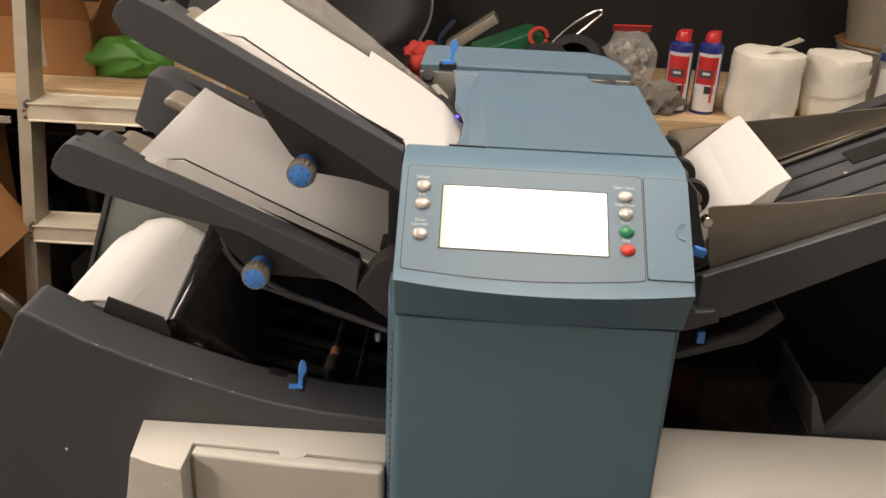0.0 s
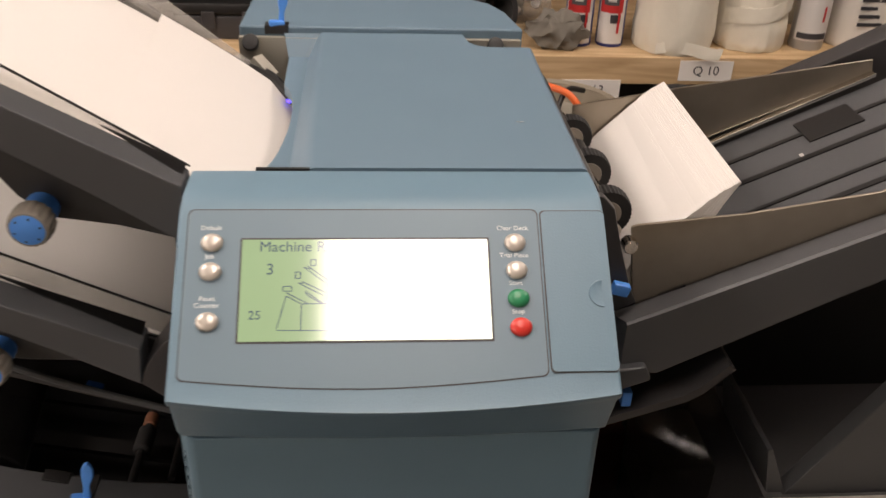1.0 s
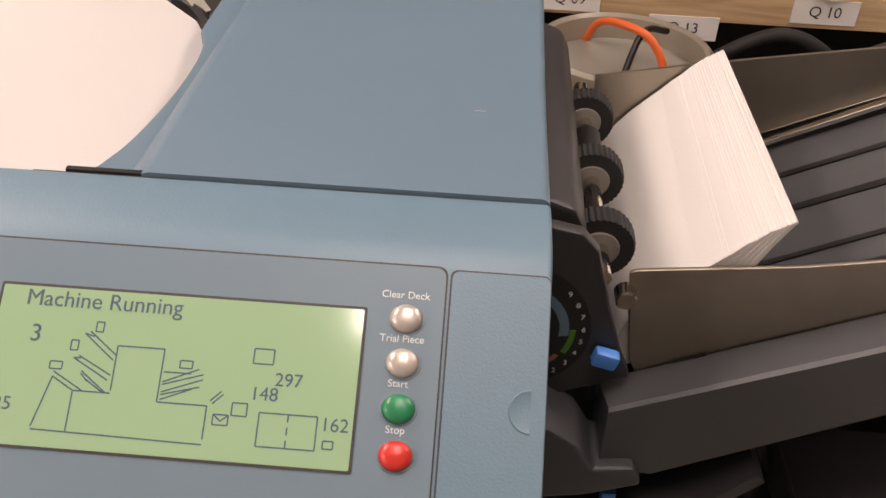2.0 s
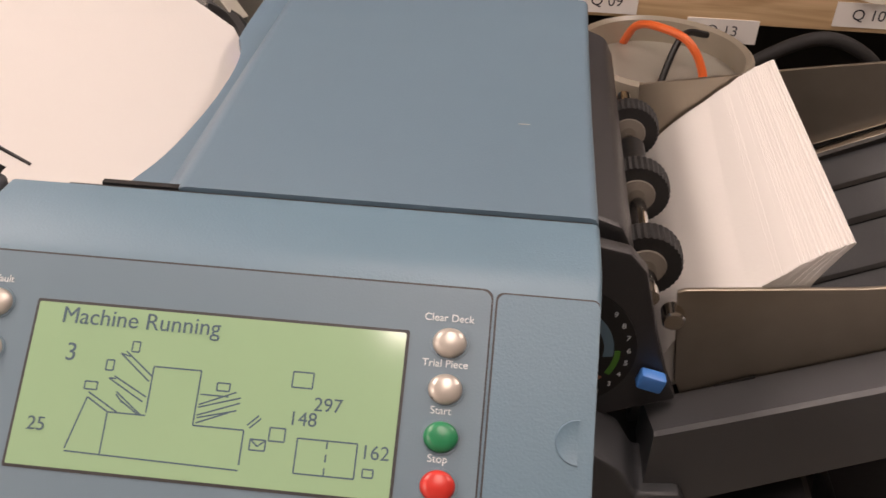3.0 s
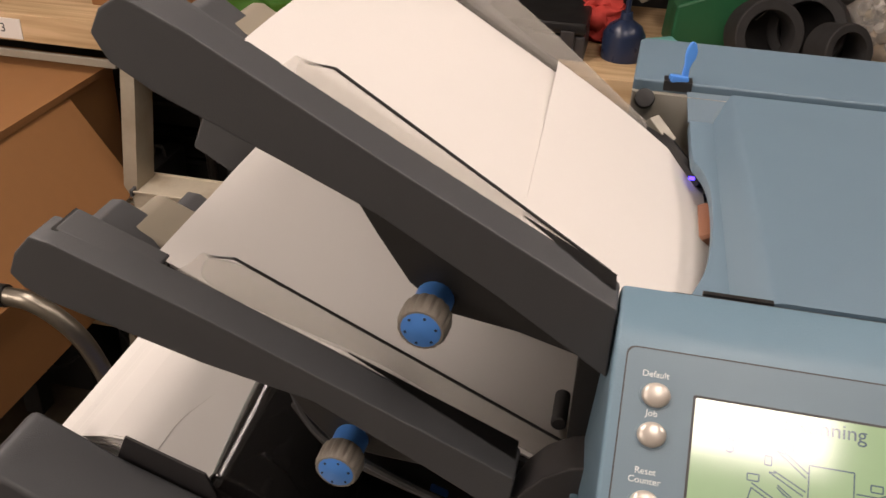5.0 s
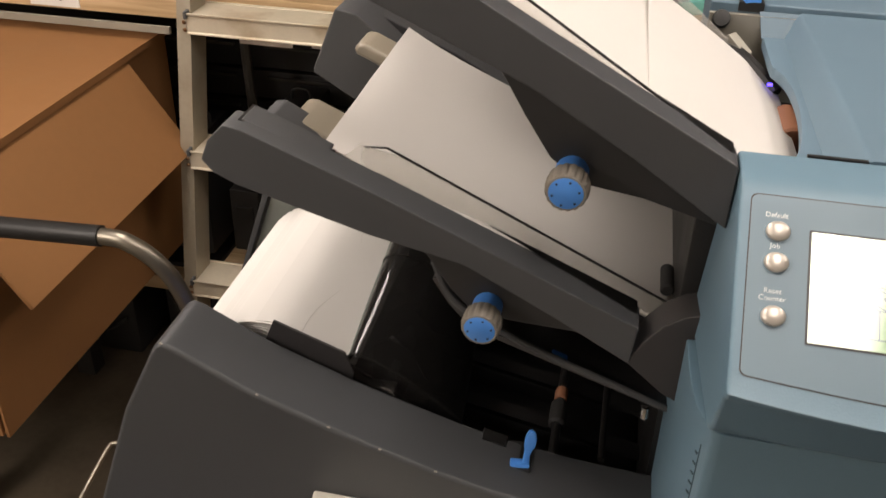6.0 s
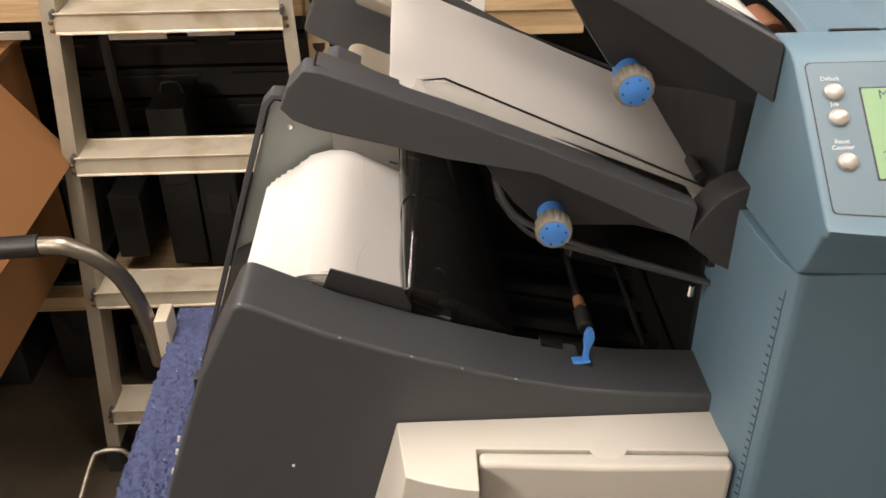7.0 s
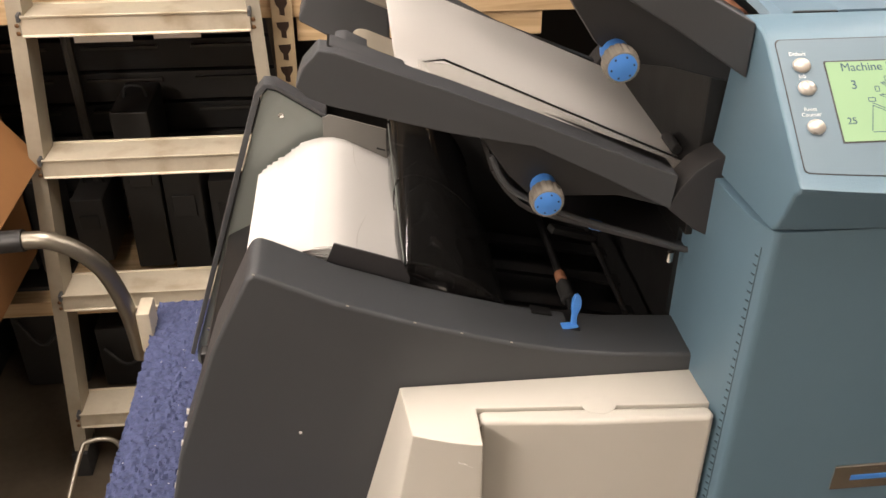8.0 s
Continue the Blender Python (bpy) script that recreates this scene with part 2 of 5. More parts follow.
def box(x0, x1, y0, y1, z0, z1, r=0.0, seg=2):
    return poly([(x0, z0), (x1, z0), (x1, z1), (x0, z1)], y0, y1, "y", r, seg)


def joined(*bms):
    out = bmesh.new()
    for b in bms:
        me = bpy.data.meshes.new("tmp")
        b.to_mesh(me)
        b.free()
        out.from_mesh(me)
        bpy.data.meshes.remove(me)
    return out


def moved(bm, m):
    bmesh.ops.transform(bm, matrix=m, verts=bm.verts)
    return bm


def lathe(profile, axis_m, n=24):
    """Rings of (radius, height) about local z, set by axis_m."""
    bm = bmesh.new()
    rings = []
    for r, h in profile:
        rings.append([bm.verts.new((max(r, 1e-5) * math.cos(2 * math.pi * i / n), max(r, 1e-5) * math.sin(2 * math.pi * i / n), h)) for i in range(n)])
    for a, b in zip(rings, rings[1:]):
        for i in range(n):
            bm.faces.new((a[i], a[(i + 1) % n], b[(i + 1) % n], b[i]))
    bm.faces.new(rings[0][::-1])
    bm.faces.new(rings[-1])
    return moved(bm, axis_m)


def aim(at, way):
    """A pose whose z points along way."""
    return Matrix.Translation(at) @ Vector(way).to_track_quat("Z", "Y").to_matrix().to_4x4()


def rod(a, b, r, n=16, cap=0.0):
    a, b = Vector(a), Vector(b)
    length = (b - a).length
    prof = [(r - cap, 0), (r, cap), (r, length - cap), (r - cap, length)] if cap else [(r, 0), (r, length)]
    return lathe(prof, aim(a, b - a), n)


def spline(pts, steps=8):
    """A smooth line through pts."""
    p = [Vector(q) for q in pts]
    p = [2 * p[0] - p[1]] + p + [2 * p[-1] - p[-2]]
    out = []
    for i in range(1, len(p) - 2):
        for k in range(steps):
            t = k / steps
            a, b, c, d = p[i - 1:i + 3]
            out.append(0.5 * ((2 * b) + (c - a) * t + (2 * a - 5 * b + 4 * c - d) * t * t + (3 * b - a - 3 * c + d) * t ** 3))
    return out + [p[-2]]


def tube(pts, r, n=10, steps=8):
    line = spline(pts, steps)
    bm = bmesh.new()
    rings = []
    side = None
    for i, q in enumerate(line):
        way = (line[min(i + 1, len(line) - 1)] - line[max(i - 1, 0)]).normalized()
        if side is None:
            side = way.orthogonal().normalized()
        side = (side - way * side.dot(way)).normalized()
        up = way.cross(side)
        rings.append([bm.verts.new(q + r * (math.cos(2 * math.pi * k / n) * side + math.sin(2 * math.pi * k / n) * up)) for k in range(n)])
    for a, b in zip(rings, rings[1:]):
        for k in range(n):
            bm.faces.new((a[k], a[(k + 1) % n], b[(k + 1) % n], b[k]))
    bm.faces.new(rings[0][::-1])
    bm.faces.new(rings[-1])
    return bm


def sheet(fn, nu, nv, thick):
    """A bent sheet: fn(u, v) gives the place for u, v from 0 to 1; it gets that thickness."""
    bm = bmesh.new()
    g = [[bm.verts.new(fn(i / nu, j / nv)) for j in range(nv + 1)] for i in range(nu + 1)]
    for i in range(nu):
        for j in range(nv):
            bm.faces.new((g[i][j], g[i + 1][j], g[i + 1][j + 1], g[i][j + 1]))
    bmesh.ops.recalc_face_normals(bm, faces=bm.faces)
    bmesh.ops.solidify(bm, geom=bm.faces[:], thickness=thick)
    return bm


def text_mesh(words, size, m, thick=0.0001, bold=0.0):
    """Flat lettering with the built-in font, centred at the pose m."""
    cu = bpy.data.curves.new("letters", "FONT")
    cu.body, cu.size, cu.align_x, cu.align_y, cu.extrude = words, size, "CENTER", "CENTER", thick
    cu.offset = bold
    tmp = bpy.data.objects.new("letters", cu)
    scene.collection.objects.link(tmp)
    dg = bpy.context.evaluated_depsgraph_get()
    me = bpy.data.meshes.new_from_object(tmp.evaluated_get(dg))
    bpy.data.objects.remove(tmp)
    bm = bmesh.new()
    bm.from_mesh(me)
    bpy.data.meshes.remove(me)
    return moved(bm, m)


def roughen(bm, amount, scale, seed=0.0):
    for v in bm.verts:
        v.co += amount * noise.noise_vector(v.co * scale + Vector((seed, seed * 1.7, 0)))
    return bm


# ---------------------------------------------------------------- the room
def structure(name, bm, material, label, category=""):
    return tagged(part(name, bm, material, None), label, category, kind="structure")


structure("floor", box(-3.2, 2.6, -2.6, 2.3, FLOOR - 0.1, FLOOR), CONCRETE, "stained brown concrete workshop floor", "floor")
structure("ceiling", box(-3.2, 2.6, -2.6, 2.3, CEIL, CEIL + 0.1), CEILING, "plain pale painted ceiling", "ceiling")
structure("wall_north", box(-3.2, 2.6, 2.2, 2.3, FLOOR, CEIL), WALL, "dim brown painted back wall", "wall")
# South wall is out of view, added as a reflector for the front faces.
structure("wall_south", box(-3.1, 2.5, -2.1, -2.0, FLOOR, CEIL), BOUNCE_WALL, "unseen pale wall added to bounce light onto the machine's front", "wall")
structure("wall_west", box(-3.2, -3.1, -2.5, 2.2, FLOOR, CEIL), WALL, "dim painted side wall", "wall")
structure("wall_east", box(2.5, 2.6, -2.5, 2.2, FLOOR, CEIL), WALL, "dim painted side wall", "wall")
# Fittings for the mirrored lamp and for the three added fills.
for x, y, watts, wide, long in LAMP_AND_FILLS:
    lamp = root("lamp_and_fill", (x, y, CEIL), "lit white ceiling lamp out of view, three of the four added as fill", "lamp", "ceiling lamps")
    part("housing", box(x - wide / 2 - 0.03, x + wide / 2 + 0.03, y - long / 2 - 0.03, y + long / 2 + 0.03, CEIL - 0.06, CEIL, 0.006), WHITE_PL, lamp)
    part("diffuser", box(x - wide / 2, x + wide / 2, y - long / 2, y + long / 2, CEIL - 0.07, CEIL - 0.0605, 0.003), TUBE_LIT, lamp, "glowing flat diffuser")

# ---------------------------------------------------------------- carpeted cart
DECK = 0.62
cart = root("carpeted_cart", (0.1, 0.2, FLOOR), "blue carpet topped cart with a bent tube handle", "cart")
part("deck", box(-0.655, 1.05, -0.12, 0.60, DECK - 0.05, DECK - 0.012, 0.004), PINE, cart)
bm = bmesh.new()
NX, NY = 90, 240
grid = [[None] * (NY + 1) for _ in range(NX + 1)]
for i in range(NX + 1):
    for j in range(NY + 1):
        x, y = -0.657 + 0.25 * i / NX, -0.12 + 0.722 * j / NY
        z = DECK + 0.004 * noise.noise(Vector((x * 130, y * 130, 0))) + 0.004 * noise.noise(Vector((x * 400, y * 400, 3)))
        if i == 0:
            x += 0.003 * noise.noise(Vector((y * 90, 0, 5)))
        grid[i][j] = bm.verts.new((x, y, z))
for i in range(NX):
    for j in range(NY):
        bm.faces.new((grid[i][j], grid[i + 1][j], grid[i + 1][j + 1], grid[i][j + 1]))
skirt = box(-0.656, 1.05, -0.12, 0.602, DECK - 0.012, DECK - 0.004)
part("carpet", joined(bm, skirt), CARPET, cart, "worn blue looped carpet with lint")
flecks = []
for k in range(60):
    x, y = random.uniform(-0.65, -0.42), random.uniform(0.0, 0.59)
    flecks.append(moved(box(-0.0008, 0.0008, -0.0003, 0.0003, 0, 0.0004), pose(x, y, DECK + 0.004, 0, 0, random.uniform(0, 180))))
tagged(part("lint", joined(*flecks), PRINT_WHITE, cart, "pale lint flecks on the carpet"), kind="stuff")
for x in (-0.6, 0.98):
    for y in (-0.06, 0.54):
        part("leg", rod((x, y, FLOOR + 0.1), (x, y, DECK - 0.05), 0.018), TUBE_STEEL, cart)
        part("caster", moved(lathe([(0.02, -0.015), (0.05, -0.013), (0.05, 0.013), (0.02, 0.015)], aim((x, y, FLOOR + 0.05), (1, 0, 0)), 20), Matrix()), RUBBER, cart)
part("lower_shelf", box(-0.62, 1.0, -0.08, 0.56, 0.0, 0.02, 0.003), PINE, cart)
handle = part("handle", tube([(-1.30, 0.50, 0.775), (-1.0, 0.50, 0.792), (-0.80, 0.50, 0.802), (-0.745, 0.50, 0.795), (-0.706, 0.508, 0.755), (-0.69, 0.52, 0.70), (-0.683, 0.53, 0.64), (-0.68, 0.535, 0.57)], 0.0125, 14), TUBE_STEEL, cart, "bent steel tube")
part("grip", tube([(-1.2, 0.5, 0.78), (-1.0, 0.5, 0.792), (-0.79, 0.5, 0.8025)], 0.0155, 14), BLACK, handle, "black foam grip")
part("bracket", box(-0.672, -0.652, 0.515, 0.56, 0.59, 0.66, 0.003), ALU, cart)
part("wire_loop", tube([(-0.735, 0.16, 0.50), (-0.725, 0.22, 0.55), (-0.715, 0.305, 0.592), (-0.705, 0.32, 0.60), (-0.675, 0.32, 0.60), (-0.658, 0.31, 0.58)], 0.0032, 8), TUBE_STEEL, cart, "bent grey wire loop")

# ---------------------------------------------------------------- the machine: tower
XL, XR = -0.037, 0.222
machine = root("folder_inserter", (0.1, 0.2, DECK), "blue-grey and charcoal paper folding and envelope inserting machine", "office machine")
part("tower_body", poly([(-0.030, -0.053), (-0.0365, -0.050), (-0.0395, -0.044), (-0.045, -0.030), (-0.0485, 0.0), (-0.0495, 0.03), (-0.0495, 0.41), (XR, 0.41), (XR, -0.047), (XR - 0.002, -0.0515), (XR - 0.006, -0.053)], DECK, 1.101, "z", 0.0015, 2), BLUE, machine, "blue-grey plastic front cover", 40)
part("side_seam", box(-0.0401, -0.036, -0.0439, -0.0431, DECK, 1.083), BLUE_DK, machine)
for k in range(34):
    z = 0.80 + 0.0083 * k
    part("vent_notch", moved(box(-0.0006, 0.002, -0.0016, 0.0016, 0, 0.0010), pose(-0.0409, -0.0410, z, 0, 0, 21)), BLUE_DK, machine)
# control head: a wedge with a bowed lower lip
SL = Vector((0, -0.789, -0.614))
NRM = Vector((0, -0.614, 0.789))


def on_panel(u, v, h=0.0):
    """u across, v down the slope from the screen's upper left corner, h above the panel."""
    return Vector((u, 0, 1.21)) + SL * v + NRM * h


def panel_pose(u, v, h=0.0):
    m = Matrix(((1, 0, 0), (0, -SL.y, NRM.y), (0, -SL.z, NRM.z)))
    return Matrix.Translation(on_panel(u, v, h)) @ m.to_4x4()


HEAD = [(0.062, 1.104), (-0.053, 1.104), (-0.058, 1.110), (-0.071, 1.142), (-0.076, 1.146), (-0.0775, 1.151), (-0.073, 1.1535), (-0.064, 1.1602),
        (0.010, 1.2178), (0.018, 1.2235), (0.028, 1.2272), (0.050, 1.2282), (0.0605, 1.2275), (0.062, 1.226)]
bm = bmesh.new()
rows = []
NU = 20
for i in range(NU + 1):
    u = 2 * i / NU - 1
    bow = 0.007 * (1 - u * u)
    ring = []
    for k, (y, z) in enumerate(HEAD):
        w = 1.0 if 3 <= k <= 6 else (0.8 if k in (1, 2, 7) else 0.0)
        lean = 0.0075 * max(0.0, min(1.0, (1.224 - z) / 0.12)) * max(0.0, min(1.0, (y + 0.060) / 0.06))
        x = XL - 0.002 - lean + (XR - XL + 0.003 + lean) * i / NU
        ring.append(bm.verts.new((x, y - bow * w, z - 0.778 * bow * w * (3 <= k <= 7))))
    rows.append(ring)
for a, b in zip(rows, rows[1:]):
    for k in range(len(HEAD)):
        bm.faces.new((a[k], b[k], b[(k + 1) % len(HEAD)], a[(k + 1) % len(HEAD)]))
bm.faces.new(rows[0])
bm.faces.new(rows[-1][::-1])
bmesh.ops.recalc_face_normals(bm, faces=bm.faces)
ends = [e for e in bm.edges if len(e.link_faces) == 2 and any(len(f.verts) > 6 for f in e.link_faces) and e.verts[0].co.z > 1.11]
bmesh.ops.bevel(bm, geom=ends, offset=0.005, segments=3, profile=0.5, affect="EDGES", clamp_overlap=True)
head = part("control_head", bm, BLUE, machine, "sloped blue-grey control panel housing", 40)


def rounded(u0, u1, v0, v1, r, h0, h1, n=5, sag=0.0):
    """A thin plate with round corners on the panel; sag bows its lower edge."""
    pts = []
    for cu, cv, a0 in ((u1 - r, v0 + r, -90), (u1 - r, v1 - r, 0), (u0 + r, v1 - r, 90), (u0 + r, v0 + r, 180)):
        for k in range(n + 1):
            a = radians(a0 + 90 * k / n)
            pts.append((cu + r * math.cos(a), cv + r * math.sin(a)))
    if sag:
        i0 = 2 * (n + 1)
        more = [(u1 - r - (u1 - u0 - 2 * r) * k / 10, v1 + sag * math.sin(math.pi * k / 10)) for k in range(1, 10)]
        pts = pts[:i0] + more + pts[i0:]
    bm = bmesh.new()
    lo = [bm.verts.new(on_panel(u, v, h0)) for u, v in pts]
    hi = [bm.verts.new(on_panel(u, v, h1)) for u, v in pts]
    bm.faces.new(hi)
    for i in range(len(pts)):
        bm.faces.new((lo[i], lo[(i + 1) % len(pts)], hi[(i + 1) % len(pts)], hi[i]))
    return bm


part("panel_seam", rounded(XL + 0.0035, 0.1805, -0.0205, 0.0865, 0.004, -0.002, 0.0003, sag=0.006), GREY_DK, head)
part("panel_film", rounded(XL + 0.0042, 0.1798, -0.0197, 0.0858, 0.004, -0.002, 0.0006, sag=0.006), PANEL, head, "flat grey-blue keypad film")
door_gap = part("door_gap", rounded(0.1815, 0.2225, -0.0195, 0.0845, 0.003, -0.002, 0.0005), GREY_DK, head)
door = part("side_door", rounded(0.1823, 0.2223, -0.0187, 0.0837, 0.003, -0.002, 0.0012), BLUE, head, "pale plastic hatch with a finger dent")
dent = bmesh.new()
rows = []
for k in range(13):
    a = radians(90 + 15 * k)
    c, q = math.cos(a), math.sin(a)
    rows.append([dent.verts.new(on_panel(0.2165 + r * c, 0.036 + r * q, h)) for r, h in ((0.0088, 0.0010), (0.0083, 0.0021), (0.0068, 0.0017), (0.004, 0.0014), (0.0, 0.00135))])
for a, b in zip(rows, rows[1:]):
    for k in range(4):
        dent.faces.new((a[k], a[k + 1], b[k + 1], b[k]))
bmesh.ops.remove_doubles(dent, verts=dent.verts, dist=1e-6)
part("finger_dent", dent, BLUE, door, "", 50)
# screen
part("screen_frame", rounded(-0.0012, 0.1492, -0.0012, 0.0648, 0.001, -0.001, 0.0009), GREY_DK, head, "dark thin screen border")
screen = part("screen", rounded(0.0, 0.148, 0.0, 0.0636, 0.0008, 0.0, 0.0012), LCD, head, "lit green liquid crystal display")


def strokes(pairs, w=0.00062):
    """Thin line strokes on the screen; each pair is (u0, v0, u1, v1)."""
    bms = []
    for u0, v0, u1, v1 in pairs:
        a, b = Vector((u0, v0)), Vector((u1, v1))
        n = Vector((-(b - a).y, (b - a).x)).normalized() * w / 2
        q = bmesh.new()
        vs = [q.verts.new(on_panel(p.x, p.y, 0.0014)) for p in (a - n, b - n, b + n, a + n)]
        q.faces.new(vs)
        bms.append(q)
    return joined(*bms)


def rect(u0, v0, u1, v1, lean=0.0):
    return [(u0 + lean, v0, u1 + lean, v0), (u1 + lean, v0, u1, v1), (u1, v1, u0, v1), (u0, v1, u0 + lean, v0)]


# a sketch of the machine in thin lines
part("machine_sketch", strokes([
    (0.051, 0.022, 0.070, 0.022), (0.051, 0.022, 0.051, 0.040), (0.070, 0.022, 0.070, 0.043), (0.070, 0.043, 0.090, 0.043), (0.090, 0.043, 0.090, 0.056),
    (0.051, 0.041, 0.036, 0.041), (0.036, 0.041, 0.027, 0.036), (0.027, 0.036, 0.022, 0.056), (0.036, 0.041, 0.036, 0.057), (0.022, 0.057, 0.090, 0.058),
    (0.037, 0.018, 0.050, 0.028), (0.039, 0.017, 0.051, 0.026), (0.034, 0.028, 0.049, 0.036), (0.036, 0.027, 0.050, 0.034), (0.038, 0.033, 0.049, 0.041),
    (0.027, 0.034, 0.040, 0.041), (0.071, 0.035, 0.085, 0.029), (0.071, 0.036, 0.087, 0.031), (0.071, 0.039, 0.087, 0.033), (0.071, 0.040, 0.086, 0.036), (0.071, 0.042, 0.083, 0.037), (0.071, 0.031, 0.082, 0.031), (0.037, 0.018, 0.041, 0.019), (0.034, 0.028, 0.037, 0.028), (0.038, 0.034, 0.041, 0.037), (0.040, 0.036, 0.048, 0.041), (0.091, 0.041, 0.095, 0.037), (0.092, 0.042, 0.096, 0.038)]), LCD_INK, screen)["kind"] = "stuff"
part("sign_layer", strokes(rect(0.041, 0.013, 0.044, 0.017) + rect(0.032, 0.021, 0.035, 0.025) + rect(0.025, 0.030, 0.030, 0.033) + rect(0.077, 0.026, 0.082, 0.029)
     + rect(0.093, 0.046, 0.099, 0.050) + [(0.093, 0.046, 0.096, 0.0485), (0.096, 0.0485, 0.099, 0.046)] + rect(0.100, 0.041, 0.106, 0.046) + rect(0.106, 0.019, 0.114, 0.025)
     + rect(0.111, 0.044, 0.134, 0.057) + [(0.1225, 0.044, 0.1225, 0.047), (0.1225, 0.049, 0.1225, 0.052), (0.1225, 0.054, 0.1225, 0.057)] + rect(0.137, 0.053, 0.141, 0.056)), LCD_INK, screen)["kind"] = "stuff"
for words, u, v, size in (("Machine Running", 0.0425, 0.0050, 0.0094), ("3", 0.017, 0.0195, 0.010), ("25", 0.009, 0.048, 0.0075), ("297", 0.121, 0.031, 0.0075), ("148", 0.112, 0.037, 0.0075), ("162", 0.141, 0.047, 0.0075)):
    part("screen_text", text_mesh(words, size, panel_pose(u, v, 0.00145)), LCD_INK, screen)
# buttons and their captions
for words, u, v, material in (("Default", -0.018, 0.002, BUTTON), ("Job", -0.018, 0.0205, BUTTON), ("Reset\nCounter", -0.018, 0.0515, BUTTON),
                              ("Clear Deck", 0.165, 0.0025, BUTTON), ("Trial Piece", 0.165, 0.0205, BUTTON), ("Start", 0.165, 0.0385, GREEN_B), ("Stop", 0.1655, 0.0565, RED_B)):
    m = panel_pose(u, v, 0.0) @ Matrix.Diagonal((0.93, 0.82, 0.9, 1))
    ring = part("button", lathe([(0.0083, 0.0), (0.0081, 0.0012), (0.0072, 0.0012), (0.0072, 0.0004)], m, 28), PANEL, head)
    part("cap", lathe([(0.0071, 0.0), (0.0071, 0.0022), (0.0062, 0.0036), (0.004, 0.0044), (0.001, 0.0047)], m, 28), material, ring,
         {"green_button": "domed green cap", "red_button": "domed red cap"}.get(material.name, "domed beige metallic cap"), 60)
    part("caption", text_mesh(words, 0.0042, panel_pose(u - 0.001, v - (0.0122 if "\n" in words else 0.0098), 0.0008)), PRINT_WHITE, head)

# main cover, with a scooped edge where the sheets run in
ZT = 1.2285
scoop = [Vector(p) for p in ((-0.006, 0.066), (-0.002, 0.085), (0.008, 0.12), (0.0135, 0.17), (0.014, 0.215), (0.011, 0.245), (0.006, 0.262), (0.003, 0.275), (0.002, 0.343))]
line = [p.xy for p in spline([p.to_3d() for p in scoop], 5)]
part("cover_strip", poly([(p.x, p.y) for p in line] + [(0.030, 0.343), (0.030, 0.066)], ZT - 0.028, ZT - 0.018, "z", 0.0015), BLUE_TOP, machine, "recessed blue-grey paper guide strip")
# the lid: a soft flank rising from the strip, a flat top, a tight rolled edge
side = [(0.2185, ZT), (0.2213, ZT - 0.0008), (0.2228, ZT - 0.0028), (0.2234, ZT - 0.008), (0.2234, ZT - 0.05)]
bm = bmesh.new()
cols = []
for y, dx in ((0.0635, 0.0), (0.11, 0.0), (0.15, 0.0), (0.19, 0.0003), (0.23, 0.0007), (0.27, 0.0012), (0.30, 0.0017), (0.322, 0.002)):
    rim = 0.0385 - 0.006 * (y - 0.0635) / 0.29
    flank = [(0.0195, ZT - 0.0185), (0.0195 + 0.25 * (rim - 0.0195), ZT - 0.0138), (0.0195 + 0.62 * (rim - 0.0195), ZT - 0.0056), (0.0195 + 0.88 * (rim - 0.0195), ZT - 0.0012), (rim + 0.002, ZT)]
    cols.append([bm.verts.new((x, y, z)) for x, z in flank] + [bm.verts.new((x + dx, y, z)) for x, z in side])
for a, b in zip(cols, cols[1:]):
    for k in range(len(a) - 1):
        bm.faces.new((a[k], b[k], b[k + 1], a[k + 1]))
last = [bm.verts.new((x, 0.3595, z)) for x, z in ((0.0215, ZT - 0.0165), (0.0240, ZT - 0.0125), (0.0275, ZT - 0.0050), (0.0305, ZT - 0.0012), (0.0335, ZT))]
for k in range(4):
    bm.faces.new((cols[-1][k], last[k], last[k + 1], cols[-1][k + 1]))
notch = [bm.verts.new((x, y, ZT)) for x, y in ((0.164, 0.3595), (0.1655, 0.345), (0.168, 0.335), (0.174, 0.3265), (0.184, 0.3225))]
bm.faces.new([cols[-1][4], last[4]] + notch + [cols[-1][5]])
bmesh.ops.recalc_face_normals(bm, faces=bm.faces)
bmesh.ops.solidify(bm, geom=bm.faces[:], thickness=0.0025)
part("top_cover", bm, BLUE_TOP, machine, "flat blue-grey lid with small scratches", 40)
for x, y, a in ((0.188, 0.144, 4),):
    part("scratch", moved(box(-0.003, 0.003, -0.0003, 0.0003, 0, 0.0002), pose(x, y, ZT + 0.0002, 0, 0, a)), FLAP_LINE, machine)
part("dark_seam", box(XL + 0.024, XR - 0.002, 0.0622, 0.0634, 1.20, 1.2262), GREY_DK, machine)
part("black_slot", box(0.002, 0.037, 0.0635, 0.0665, 1.205, 1.2275), BLACK, machine)
part("back_wall", box(-0.0445, 0.219, 0.3545, 0.3602, 1.10, 1.2245), BEIGE_METAL, machine, "beige metal frame plate")
part("inner_wall", sheet(lambda u, v: (0.0015 - 0.004 * v + (0.021 + 0.014 * v) * u, 0.3425 + 0.0150 * v, ZT - 0.020 + 0.0195 * v), 4, 3, 0.002), BLUE_TOP, machine)
part("back_cover", poly([(-0.0445, 0.3605), (0.2215, 0.3605), (0.212, 0.42), (0.199, 0.452), (0.178, 0.470), (-0.036, 0.470), (-0.042, 0.464)], 1.10, 1.2335, "z", 0.0022, 3), BLUE_TOP, machine, "rear blue-grey cover")
